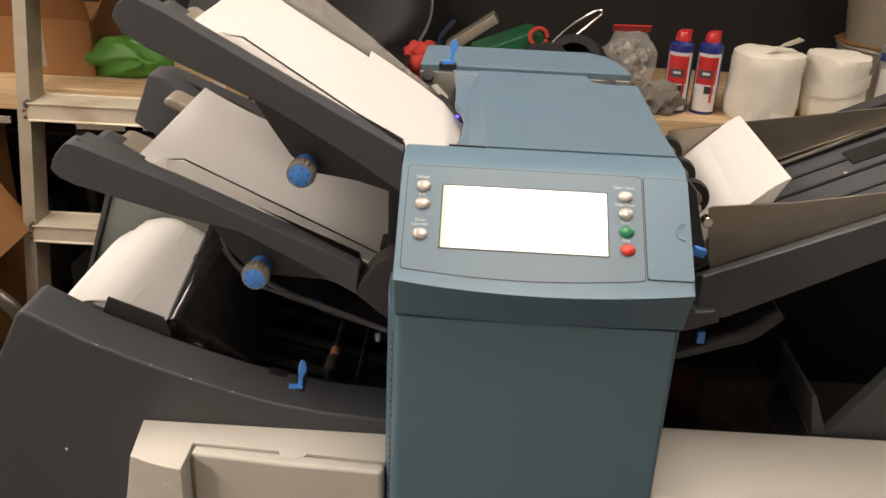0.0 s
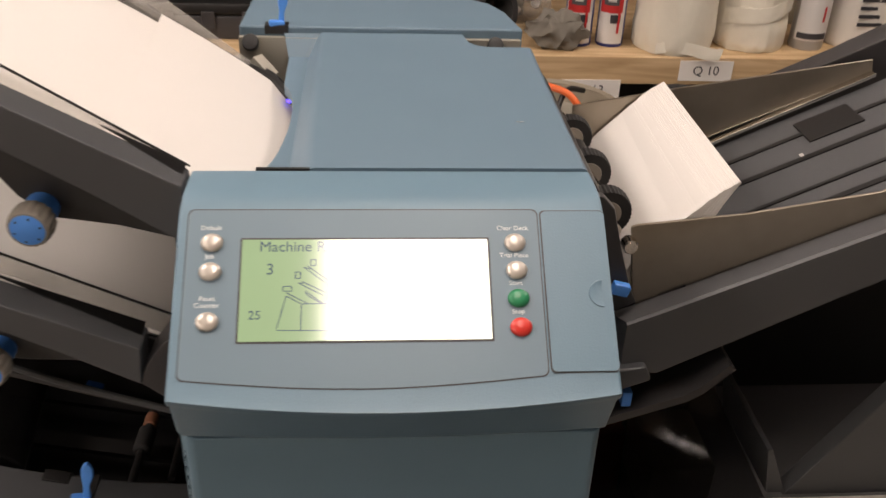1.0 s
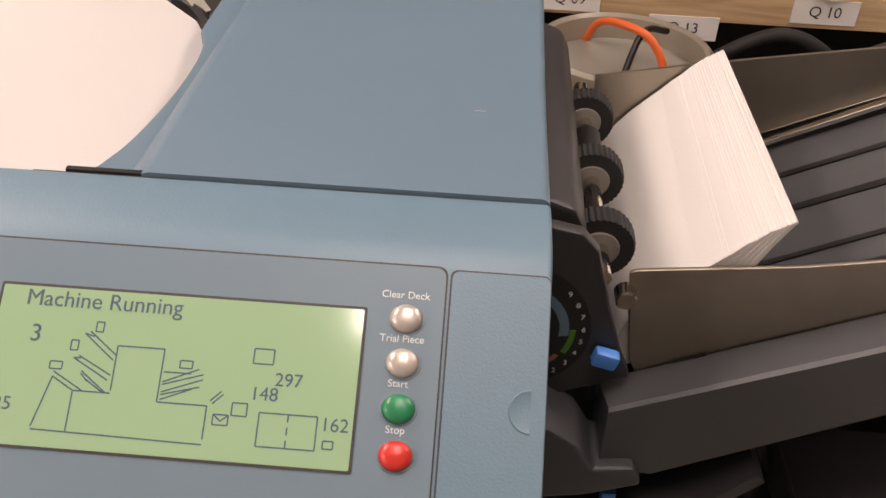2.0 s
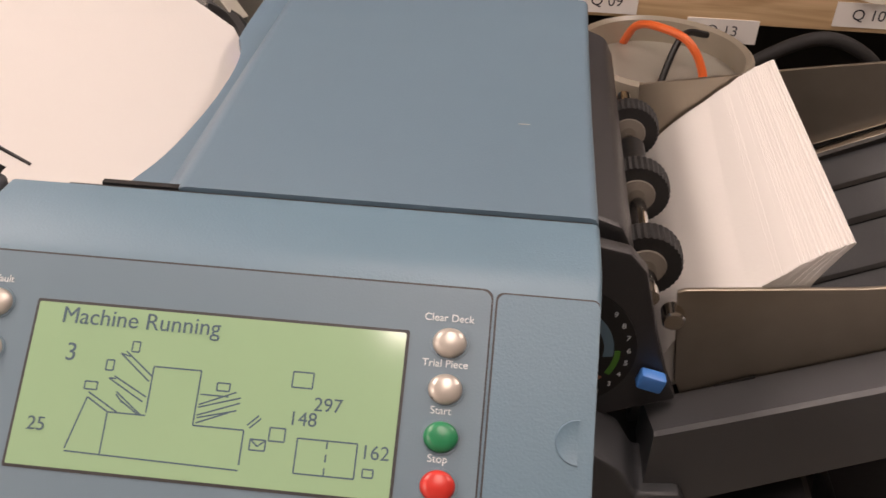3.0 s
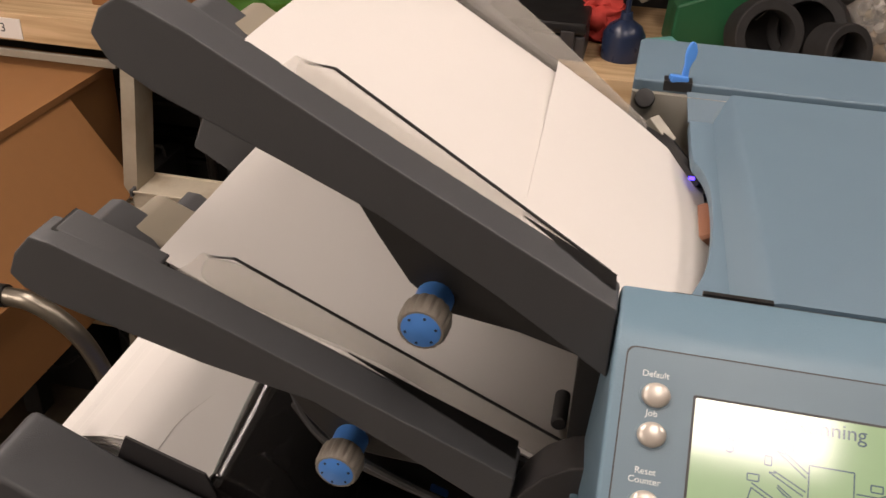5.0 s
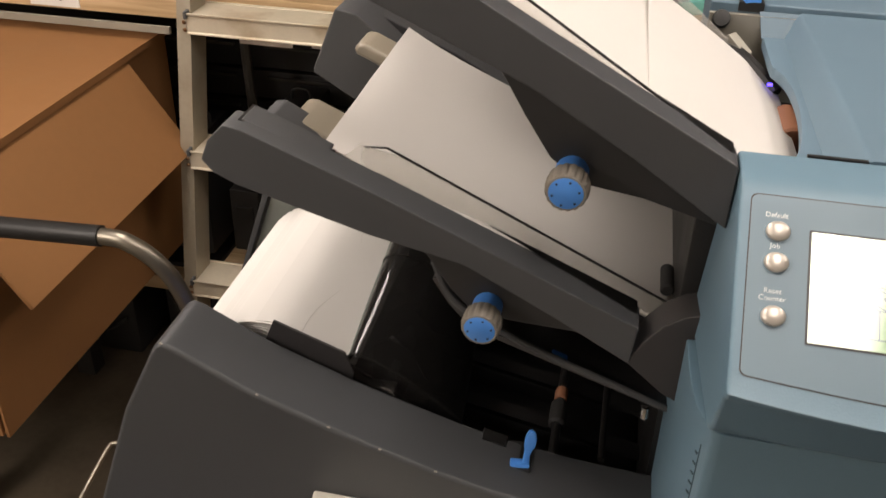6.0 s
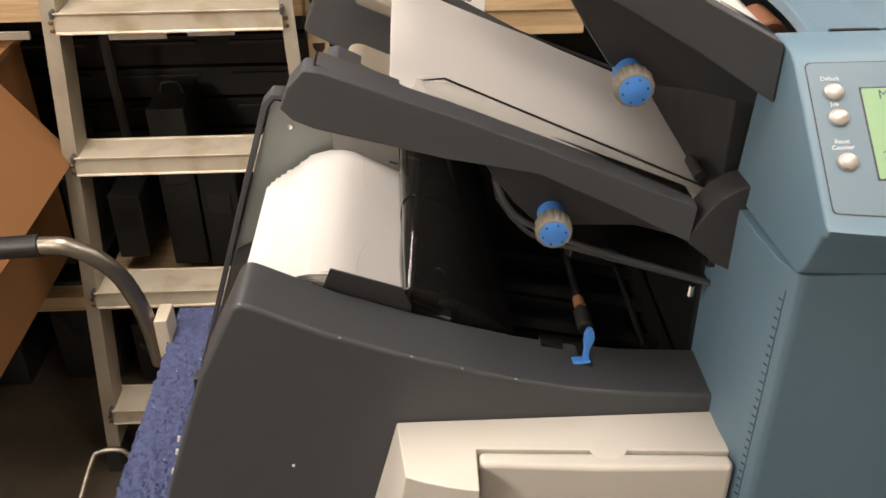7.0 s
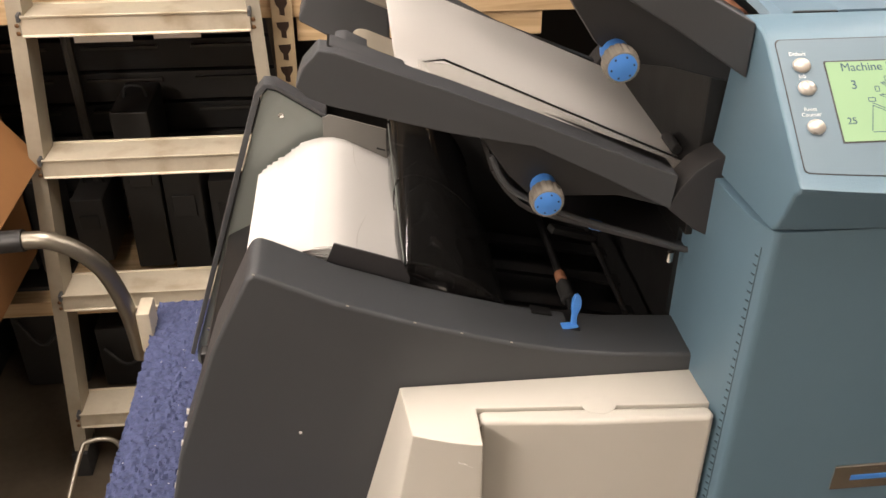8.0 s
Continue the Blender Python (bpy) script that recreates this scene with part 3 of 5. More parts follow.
for x in (-0.034, 0.195):
    bolt = part("knurled_bolt", lathe([(0.0078, 0), (0.0080, 0.004), (0.0072, 0.0062), (0.003, 0.0066)], aim((x, 0.356, 1.2185), (0, -0.8, 0.5)), 20), BLACK, machine, "black thumb screw", 50)
    part("slot", moved(box(-0.004, 0.004, -0.0006, 0.0006, 0, 0.0003), aim((x, 0.351, 1.222), (0, -0.8, 0.5))), GREY, bolt)
part("lever_socket", box(-0.021, 0.001, 0.3592, 0.372, 1.226, 1.2345, 0.001), BLACK, machine)


def lever(at, s, lean):
    """A small blue spoon-shaped lever."""
    pts = [(-0.0035, 0), (0.0035, 0), (0.0032, 0.006), (0.0028, 0.012), (0.0040, 0.017), (0.0062, 0.022), (0.0066, 0.028), (0.0048, 0.034), (0.0020, 0.0365), (-0.0012, 0.035), (-0.0030, 0.030), (-0.0034, 0.023), (-0.0022, 0.015), (-0.0026, 0.008)]
    spoon = poly([(x * s, z * s) for x, z in pts], -0.0024, 0.0024, "y", 0.0014, 3)
    base = box(-0.013 * s, 0.0036 * s, -0.006, 0.004, -0.001, 0.0055 * s, 0.0016)
    return moved(joined(spoon, base), Matrix.Translation(at) @ pose(0, 0, 0, lean, 4, 8))


part("lever", lever((-0.006, 0.366, 1.2325), 0.88, -8), KNOB_BLUE, machine, "bright blue release lever")
part("inner_block", box(-0.03, 0.036, 0.07, 0.31, 1.10, 1.165), BLACK, machine)
part("feed_roller", rod((0.020, 0.205, 1.172), (0.020, 0.255, 1.172), 0.014, 20, 0.002), COPPER, machine, "brown ribbed rubber roller")
part("sensor_arm", tube([(-0.045, 0.335, 1.205), (-0.02, 0.322, 1.202), (0.0, 0.30, 1.192), (0.013, 0.285, 1.182)], 0.006, 8), BLACK, machine)
part("sensor_bracket", moved(box(-0.012, 0.012, -0.006, 0.006, -0.006, 0.006, 0.001), pose(-0.02, 0.326, 1.204, 0, 35, -35)), BEIGE_METAL, machine)
part("indicator", moved(box(-0.002, 0.002, -0.001, 0.001, -0.001, 0.001), pose(0.006, 0.277, 1.192)), LED, machine, "tiny blue light")
part("emblem", box(0.067, 0.185, -0.0555, -0.052, 0.828, 0.857, 0.004), CHROME, machine, "chrome oval badge")
part("emblem_bar", box(0.084, 0.168, -0.0560, -0.055, 0.8400, 0.8455), KNOB_BLUE, machine)


# ---------------------------------------------------------------- the machine: feed trays
def feed_tray(name, x0, z0, slope, tip, knob, arm, bracket, label, fence_at):
    """A sloping paper tray: surface z = z0 + slope * (x - x0); arm and bracket are outlines seen from the front."""
    def zs(x):
        return z0 + slope * (x - x0)
    tray = part(name, poly([(tip + 0.086, zs(tip + 0.086) - 0.006), (-0.03, zs(-0.03) - 0.006), (-0.03, zs(-0.03) - 0.012), (tip + 0.086, zs(tip + 0.086) - 0.012)], 0.0625, 0.318, "y", 0.001), GREY_DK, machine, label)
    part("front_arm", poly(arm, 0.034, 0.061, "y", 0.0018, 2), GREY, tray, "charcoal side beam with a rounded end")
    # rear arm, with an upright end that carries the stop
    back = [(x, z - 0.002 - 0.030 * max(0.0, (x - tip - 0.09) / (-0.13 - tip))) for x, z in arm]
    part("rear_arm", poly(back, 0.318, 0.352, "y", 0.0022, 2), GREY, tray)
    part("end_lid", poly([(tip + 0.022, zs(tip + 0.022) + 0.004), (tip + 0.078, zs(tip + 0.078) + 0.006), (tip + 0.078, zs(tip + 0.078) - 0.008), (tip + 0.022, zs(tip + 0.022) - 0.010)], 0.047, 0.072, "y", 0.002), GREY, tray, "fitted charcoal end lid")
    part("lid_gap", poly([(tip + 0.0205, zs(tip + 0.0205) + 0.0028), (tip + 0.0795, zs(tip + 0.0795) + 0.0046), (tip + 0.0795, zs(tip + 0.0795) - 0.008), (tip + 0.0205, zs(tip + 0.0205) - 0.010)], 0.046, 0.0715, "y"), BLACK, tray)
    part("rest_block", poly([(tip + 0.022, zs(tip + 0.022) - 0.030), (tip + 0.026, zs(tip + 0.026) - 0.002), (tip + 0.034, zs(tip + 0.034) + 0.0025), (tip + 0.062, zs(tip + 0.062) + 0.0005), (tip + 0.078, zs(tip + 0.078) - 0.008), (tip + 0.078, zs(tip + 0.078) - 0.030)], 0.0625, 0.100, "y", 0.0015), GREY, tray, "charcoal block behind the end lid")
    # Black wedge over the arm stands in for the shade of the open gap.
    top = sorted(p for p in arm if p[1] > zs(p[0]) - 0.008)
    (xa, za), (xe, ze) = top[-2], top[-1]
    bm = bmesh.new()
    wedge = [bm.verts.new(p) for p in ((xa - 0.01, 0.0632, za + 0.01 * (za - ze) / (xe - xa) + 0.0006), (xe - 0.002, 0.0490, ze + 0.0018), (xe - 0.002, 0.0645, ze + 0.0018), (xa - 0.01, 0.0645, za + 0.01 * (za - ze) / (xe - xa) + 0.0006))]
    bm.faces.new(wedge)
    bmesh.ops.solidify(bm, geom=bm.faces[:], thickness=0.0008)
    part("gap_liner", bm, BLACK, tray, "black wedge put in for the shade of the open gap")
    part("end_block", poly([(tip - 0.013, zs(tip) - 0.064), (tip + 0.011, zs(tip) - 0.003), (tip + 0.031, zs(tip + 0.031) + 0.007), (tip + 0.076, zs(tip + 0.076) - 0.010), (tip + 0.076, zs(tip + 0.076) - 0.06), (tip + 0.028, zs(tip) - 0.088)], 0.282, 0.330, "y", 0.003), GREY, tray, "charcoal end block")
    for y0, y1 in ((0.080, 0.126), (0.246, 0.284)):
        part("stop_pad", poly([(tip + 0.038, zs(tip + 0.038) - 0.012), (tip + 0.040, zs(tip + 0.040) - 0.003), (tip + 0.048, zs(tip + 0.048) + 0.0015), (tip + 0.086, zs(tip + 0.086) + 0.0015), (tip + 0.092, zs(tip + 0.092) - 0.002), (tip + 0.092, zs(tip + 0.092) - 0.012)], y0, y1, "y", 0.004, 4), PAD, tray, "beige glossy rounded sheet rest")
    # side fence with a dark edge, leaning on the sheets
    fx0, fx1 = tip + fence_at, -0.045
    def skin(u, v):
        x = fx0 - 0.024 + (fx1 - fx0 + 0.024) * u
        rise = 0.005 + 0.0085 * u / 0.14 if u < 0.14 else 0.0135 - 0.005 * (u - 0.14) / 0.86
        return (x, 0.0632 + 0.006 * u + (0.0240 - 0.006 * u) * v, zs(x) + 0.005 + (rise - 0.0055) * v ** 0.8)
    fence = part("side_fence", sheet(skin, 25, 6, 0.0010), FENCE, tray, "milky clear plastic side fence", 50)
    part("fence_edge", joined(rod((fx0 - 0.024, 0.0875, zs(fx0 - 0.024) + 0.001), (fx0, 0.0875, zs(fx0) + 0.0135), 0.0008, 8), rod((fx0, 0.0875, zs(fx0) + 0.0135), (fx1, 0.0875, zs(fx1) + 0.0085), 0.0010, 8)), BLACK, fence, "thin black rim")
    part("lower_bracket", poly(bracket, 0.062, 0.074, "y", 0.002), BRACKET, tray, "dark curved bracket")
    part("lower_bracket", poly(bracket, 0.330, 0.342, "y", 0.002), BRACKET, tray)
    way = Vector((-0.04, -1, -0.06)).normalized()
    kx, kz = knob
    face = Vector((kx, 0.034, kz))
    stem = part("knob", lathe([(0.0100, 0), (0.0108, 0.004), (0.0108, 0.030)], aim(face - way * 0.036, way), 20), KNOB_BLUE, tray, "blue knob with a taupe grip ring")
    n = 48
    bm = lathe([(0.0118, 0), (0.0134, 0.0015), (0.0141, 0.005), (0.0140, 0.0125), (0.0132, 0.0155), (0.0122, 0.0165)], aim(face - way * 0.0155, way), n)
    for i, v in enumerate(bm.verts):
        if i % 3 == 0 and n <= i < 5 * n:
            axis_at = (face - way * 0.0155) + way * (v.co - (face - way * 0.0155)).dot(way)
            v.co = axis_at + (v.co - axis_at) * 0.940
    part("grip_ring", bm, KNOB_GREY, stem, "", 22)
    part("face", lathe([(0.0119, 0), (0.0119, 0.0012), (0.0106, 0.0024), (0.001, 0.0034)], aim(face - way * 0.001, way), 28), KNOB_BLUE, stem, "", 50)
    turn = aim(face - way * 0.001, way)
    for k in range(6):
        a = radians(15 + 60 * k)
        part("dimple", moved(lathe([(0.0008, 0), (0.0008, 0.0022)], Matrix.Translation((0.0086 * math.cos(a), 0.0086 * math.sin(a), 0.0008)), 8), turn), NAVY, stem)
    return tray, zs


ARM_UP = [(-0.304, 1.340), (-0.298, 1.352), (-0.286, 1.360), (-0.255, 1.346), (-0.161, 1.294), (-0.083, 1.252), (-0.040, 1.229), (-0.040, 1.186), (-0.10, 1.226), (-0.162, 1.263), (-0.206, 1.283), (-0.274, 1.313), (-0.296, 1.326)]
BRK_UP = [(-0.222, 1.290), (-0.190, 1.268), (-0.170, 1.235), (-0.152, 1.208), (-0.132, 1.192), (-0.09, 1.186), (-0.04, 1.172), (-0.04, 1.205), (-0.10, 1.245), (-0.16, 1.28)]
tray_up, zs_up = feed_tray("upper_feed_tray", -0.199, 1.302, -0.60, -0.300, (-0.138, 1.199), ARM_UP, BRK_UP, "upper charcoal sheet feeder tray", 0.100)
ARM_MID = [(-0.380, 1.192), (-0.374, 1.206), (-0.362, 1.219), (-0.350, 1.217), (-0.262, 1.183), (-0.178, 1.147), (-0.081, 1.105), (-0.084, 1.074), (-0.14, 1.105), (-0.20, 1.136), (-0.266, 1.150), (-0.357, 1.176), (-0.372, 1.183)]
BRK_MID = [(-0.268, 1.152), (-0.237, 1.130), (-0.215, 1.098), (-0.198, 1.080), (-0.170, 1.076), (-0.12, 1.074), (-0.07, 1.058), (-0.07, 1.09), (-0.19, 1.14)]
tray_mid, zs_mid = feed_tray("middle_feed_tray", -0.266, 1.176, -0.4475, -0.376, (-0.187, 1.086), ARM_MID, BRK_MID, "middle charcoal sheet feeder tray", 0.110)
for y in (0.036, 0.322):
    disc = [(-0.086, 1.074), (-0.078, 1.092), (-0.066, 1.108), (-0.052, 1.118), (-0.038, 1.122), (-0.038, 1.04), (-0.06, 1.052)]
    part("pivot_cheek", poly(disc, y, y + 0.03, "y", 0.002), GREY_DK, tray_mid)
for x, y, z in ((-0.062, 0.095, 1.106), (-0.05, 0.13, 1.10), (-0.045, 0.24, 1.10)):
    part("feed_roller", rod((x, y, z - 0.008), (x, y + 0.03, z - 0.008), 0.005, 18, 0.001), RUBBER, tray_mid)
part("feed_shaft", rod((-0.047, 0.10, 1.122), (-0.047, 0.31, 1.122), 0.005, 12), CHROME, tray_mid)
# Added block hides the tower side, in place of dark clutter.
part("feed_throat", box(-0.056, -0.0385, 0.064, 0.316, 1.030, 1.190, 0.002), BLACK, tray_mid, "black block added in place of the dark clutter at the tray's end")
# thin curved deck under the middle tray
part("lower_guide", sheet(lambda u, v: (-0.225 + 0.19 * u, 0.07 + 0.24 * v, 1.10 - 0.028 * (1 - (1 - min(u * 5, 1)) ** 2) - 0.065 * u), 16, 2, 0.004), GREY_DK, machine, "thin dark curved sheet guide")
part("guide_rim", tube([(-0.228, 0.072, 1.112), (-0.218, 0.070, 1.090), (-0.20, 0.068, 1.074), (-0.15, 0.068, 1.050), (-0.09, 0.068, 1.028), (-0.037, 0.068, 1.008)], 0.0028, 8), GREY, machine)
part("guide_latch", joined(moved(box(-0.007, 0.007, -0.004, 0.004, -0.004, 0.004, 0.002), pose(-0.133, 0.078, 1.037, 0, 20, 0)), rod((-0.126, 0.078, 1.033), (-0.070, 0.078, 1.012), 0.0011, 8)), KNOB_BLUE, machine, "small blue latch on a thin bar")
part("guide_screw", rod((-0.065, 0.067, 1.012), (-0.065, 0.067, 1.002), 0.003, 10), CHROME, machine)


def paper_stack(name, x0, x1, zs, y0, y1, lift, bow, label, count=3):
    """Loose sheets on a sloping tray, their lower end bent down into the machine."""
    ob = root(name, ((x0 + x1) / 2, (y0 + y1) / 2, zs(x1)), label, "paper")
    for k in range(count):
        h = 0.0007 * (k + 1) + lift
        dx, dy = random.uniform(-0.0015, 0.0015), random.uniform(-0.001, 0.001)

        def fn(u, v, h=h, dx=dx, dy=dy):
            x = x0 + (x1 - x0) * u + dx
            curl = 0.006 * max(0, 0.25 - u) ** 2 * 16 * (0.3 + 0.7 * v)
            hump = bow * math.sin(math.pi * min(1, u * 1.02)) * (0.35 + 0.65 * math.sin(math.pi * (0.15 + 0.7 * v)))
            wave = 0.0012 * noise.noise(Vector((u * 3, v * 3, k)))
            return (x, y0 + (y1 - y0) * v + dy, zs(x) + h + curl + hump + wave)
        part("sheet", sheet(fn, 24, 10, 0.0004), PAPER, ob, "", 60)
    return ob


paper_stack("paper_stack", -0.240, 0.016, zs_up, 0.067, 0.306, 0.0, 0.004, "white sheets of paper lying in the upper feeder tray", 5)
paper_stack("paper_stack", -0.305, -0.045, zs_mid, 0.066, 0.308, 0.0, 0.003, "white sheets of paper lying in the middle feeder tray", 5)
feeding = solo("loose_sheet", sheet(lambda u, v: (-0.101 + 0.117 * u + 0.006 * (1 - v), 0.069 + 0.238 * v, zs_up(-0.101 + 0.117 * u + 0.006 * (1 - v)) + 0.0062 + (0.0015 + 0.0075 * v * v) * (1 - u) ** 1.5 + 0.004 * math.sin(math.pi * u) * (0.35 + 0.65 * v)), 16, 12, 0.0004), PAPER,
               "single white sheet sliding down onto the upper feeder stack", "paper", smooth=60)
# rear rail of the upper tray
part("rear_rail", poly([(-0.245, zs_up(-0.245) + 0.05), (-0.10, zs_up(-0.10) + 0.030), (-0.03, zs_up(-0.03) + 0.016), (-0.03, zs_up(-0.03) - 0.01), (-0.245, zs_up(-0.245) - 0.01)], 0.3085, 0.3115, "y"), CLEAR, tray_up, "clear plastic rear side wall")
part("rail_bar", rod((-0.27, 0.316, zs_up(-0.27) + 0.01), (-0.035, 0.316, zs_up(-0.035) + 0.006), 0.004, 8), GREY, tray_up)

# ---------------------------------------------------------------- envelope hopper
hop = part("envelope_hopper", poly([(-0.523, 0.80), (-0.512, 0.845), (-0.468, 0.965), (-0.432, 1.036), (-0.425, 1.0405), (-0.415, 1.036), (-0.361, 1.008), (-0.294, 0.982), (-0.257, 0.9695), (-0.21, 0.955), (-0.167, 0.9445), (-0.116, 0.9365), (-0.038, 0.931),
                                    (-0.038, DECK), (-0.57, DECK)], 0.021, 0.083, "y", 0.004, 3), GREY, machine, "charcoal hopper hood with chipped edges")
part("rear_plate", poly([(-0.549, 0.735), (-0.436, 1.068), (-0.430, 1.074), (-0.42, 1.071), (-0.369, 1.036), (-0.30, 1.005), (-0.20, 0.97), (-0.038, 0.93), (-0.038, 0.70), (-0.54, 0.70), (-0.551, 0.715)], 0.328, 0.334, "y", 0.0015), PLATE_GREY, hop, "green-grey painted metal side plate")
part("plate_flange", poly([(-0.552, 0.73), (-0.438, 1.068), (-0.43, 1.077), (-0.42, 1.075), (-0.369, 1.040), (-0.37, 1.046), (-0.421, 1.081), (-0.433, 1.082), (-0.444, 1.070), (-0.557, 0.732)], 0.322, 0.348, "y", 0.001), GREY, hop)
part("plate_screw", lathe([(0.0035, 0), (0.003, 0.0015), (0.001, 0.002)], aim((-0.418, 0.328, 1.044), (0, -1, 0)), 12), CHROME, hop)
part("plate_screw", lathe([(0.0035, 0), (0.003, 0.0015), (0.001, 0.002)], aim((-0.53, 0.328, 0.765), (0, -1, 0)), 12), CHROME, hop)
part("latch_block", box(-0.492, -0.474, 0.084, 0.098, 0.893, 0.915, 0.002), BLACK, hop)
part("hopper_floor", poly([(-0.52, 0.80), (-0.49, 0.90), (-0.42, 0.935), (-0.30, 0.90), (-0.038, 0.845), (-0.038, 0.83), (-0.30, 0.88), (-0.42, 0.915), (-0.48, 0.885), (-0.51, 0.79)], 0.083, 0.3225, "y"), BLACK, hop, "dark hopper floor")
# Black panels cover the tower side and rear plate inside the hopper.
part("inner_side", box(-0.0535, -0.0490, 0.0838, 0.335, 0.80, 1.03), BLACK, hop, "black panel covering the inner side of the tower")
part("inner_back", box(-0.285, -0.0540, 0.3232, 0.3275, 0.84, 1.04), BLACK, hop)
part("rear_shelf", poly([(-0.374, 1.043), (-0.366, 1.046), (-0.302, 1.025), (-0.302, 0.972), (-0.374, 0.998)], 0.3195, 0.3225, "y", 0.001), BRACKET_GREY, hop, "folded grey metal bracket")
part("shelf_notch", moved(box(-0.005, 0.005, -0.0006, 0.0006, -0.0008, 0.0008), pose(-0.312, 0.319, 1.003, 0, 20, 0)), BLACK, hop)
part("plate_screw", lathe([(0.004, 0), (0.0035, 0.002), (0.001, 0.003)], aim((-0.338, 0.326, 1.066), (0, -1, 0.2)), 14), CHROME, hop)
part("front_fence", poly([(-0.371, 1.004), (-0.362, 1.026), (-0.303, 1.004), (-0.296, 0.985), (-0.30, 0.965), (-0.371, 0.985)], 0.086, 0.0885, "y", 0.0006), GREY_DK, hop, "black upright envelope fence")
for x, z in ((-0.352, 1.0055), (-0.2965, 0.9845), (-0.2565, 0.9705), (-0.213, 0.9575), (-0.425, 1.0408)):
    part("edge_chip", moved(box(-0.0012, 0.0012, -0.0006, 0.0008, -0.0005, 0.0005, 0.0003), pose(x, 0.0215, z - 0.001, 0, 22, 0)), BEIGE_METAL, hop)
part("edge_chip", moved(box(-0.0014, 0.0012, -0.0008, 0.0008, -0.0014, 0.0014, 0.0004), pose(-0.401, 0.0208, 0.869)), LABEL, hop)
for k in range(7):
    z = 0.80 + 0.013 * k + random.uniform(-0.003, 0.003)
    part("edge_chip", moved(box(-0.0012, 0.0012, -0.001, 0.001, -0.003, 0.003, 0.0004), pose(-0.523 + 0.26 * (z - 0.80), 0.03 + 0.02 * random.random(), z, 0, 15, 0)), LABEL, hop)
# smoked cover over the envelope path
ARCH = spline([Vector((x, 0, z)) for x, z in ((-0.3035, 0.984), (-0.3045, 1.010), (-0.3010, 1.030), (-0.2880, 1.037), (-0.2640, 1.026), (-0.2430, 1.002), (-0.2250, 0.968), (-0.2180, 0.944))], 4)


def on_cover(u, v, up=0.0):
    """u over the arch from the envelope side, v from front to back."""
    f = max(0.0, min(1.0, u)) * (len(ARCH) - 1)
    k = min(int(f), len(ARCH) - 2)
    p = ARCH[k].lerp(ARCH[k + 1], f - k)
    flat = 0.986 - 0.044 * max(0.0, min(1.0, (p.x + 0.304) / 0.086))
    rise = (p.z - flat) * (0.30 + 0.70 * v ** 0.8)
    bulge = 0.0035 * abs(math.sin(2 * math.pi * v)) * max(0.0, 1 - 4 * u)
    return (p.x - bulge + 0.012 * (1 - v) * u, 0.092 + 0.222 * v, flat + rise + 0.006 * v + 0.030 * v * u + up)


cover = part("smoked_cover", sheet(lambda u, v: on_cover(u, v), 28, 24, 0.0022), SMOKED, hop, "glossy arched smoked plastic cover", 60)
for v in (0.0, 0.5, 1.0):
    part("cover_rib", tube([on_cover(u, v, 0.0006) for u in (0.0, 0.1, 0.2, 0.3, 0.45, 0.6, 0.8, 1.0)], 0.0011 if v == 0.5 else 0.0016, 8, 3), SMOKED, cover, "", 60)
part("cover_rim", tube([on_cover(0.22, v / 12, 0.0008) for v in range(13)], 0.0007, 6, 2), PLATE_GREY, cover)
part("cover_rim", tube([on_cover(0.0, v / 12, 0.0) for v in range(13)], 0.0009, 6, 2), GREY_DK, cover)
part("cover_end", sheet(lambda u, v: (on_cover(u, 0)[0] * (1 - v) + (-0.300 + 0.085 * u) * v, 0.0915 - 0.003 * math.sin(math.pi * v), on_cover(u, 0)[2] * (1 - v) + (0.975 - 0.035 * u) * v), 16, 4, 0.0015), TINTED, cover, "smoked plastic end wall")
part("cover_pocket", joined(sheet(lambda u, v: (-0.302 + 0.088 * u, 0.0885 - 0.004 * math.sin(math.pi * u), 0.968 - 0.036 * u + (0.024 - 0.016 * u) * v), 12, 3, 0.0012),
                            tube([(-0.302, 0.088, 0.993), (-0.280, 0.085, 0.984), (-0.250, 0.084, 0.966), (-0.222, 0.087, 0.944)], 0.0010, 6)), TINTED, hop, "smoked plastic side pocket")
for y in (0.118, 0.168, 0.238, 0.290):
    part("guide_plate", poly([(-0.292, 0.930), (-0.288, 0.990), (-0.272, 1.002), (-0.254, 0.985), (-0.238, 0.950), (-0.236, 0.915)], y, y + 0.003, "y", 0.0006), GREY_DK, hop, "dark inner guide plate")
part("guide_bar", rod((-0.268, 0.10, 0.975), (-0.268, 0.31, 0.975), 0.004, 12), GREY, hop)
for y in (0.145, 0.205, 0.265):
    part("nip_roller", rod((-0.268, y - 0.007, 0.975), (-0.268, y + 0.007, 0.975), 0.009, 18, 0.0015), RUBBER, hop)
part("warning_label", moved(box(-0.008, 0.008, 0, 0.0004, -0.003, 0.003), pose(-0.27, 0.3345, 1.052, 0, 30, 0)), LABEL, hop)
part("cover_hinge", box(-0.285, -0.262, 0.088, 0.10, 0.962, 0.972, 0.002), CLEAR, hop)
part("cover_hinge", box(-0.255, -0.235, 0.088, 0.11, 0.955, 0.966, 0.002), SMOKED, hop)
for y in (0.11, 0.17, 0.23, 0.29):
    part("feed_belt", poly([(-0.30, 0.925), (-0.05, 0.872), (-0.05, 0.868), (-0.30, 0.92)], y - 0.009, y + 0.009, "y"), BLACK, hop)
part("feed_shaft", rod((-0.13, 0.09, 0.905), (-0.13, 0.32, 0.905), 0.004, 12), BLACK, hop)
part("feed_shaft", rod((-0.09, 0.09, 0.93), (-0.09, 0.32, 0.93), 0.003, 12), BLACK, hop)
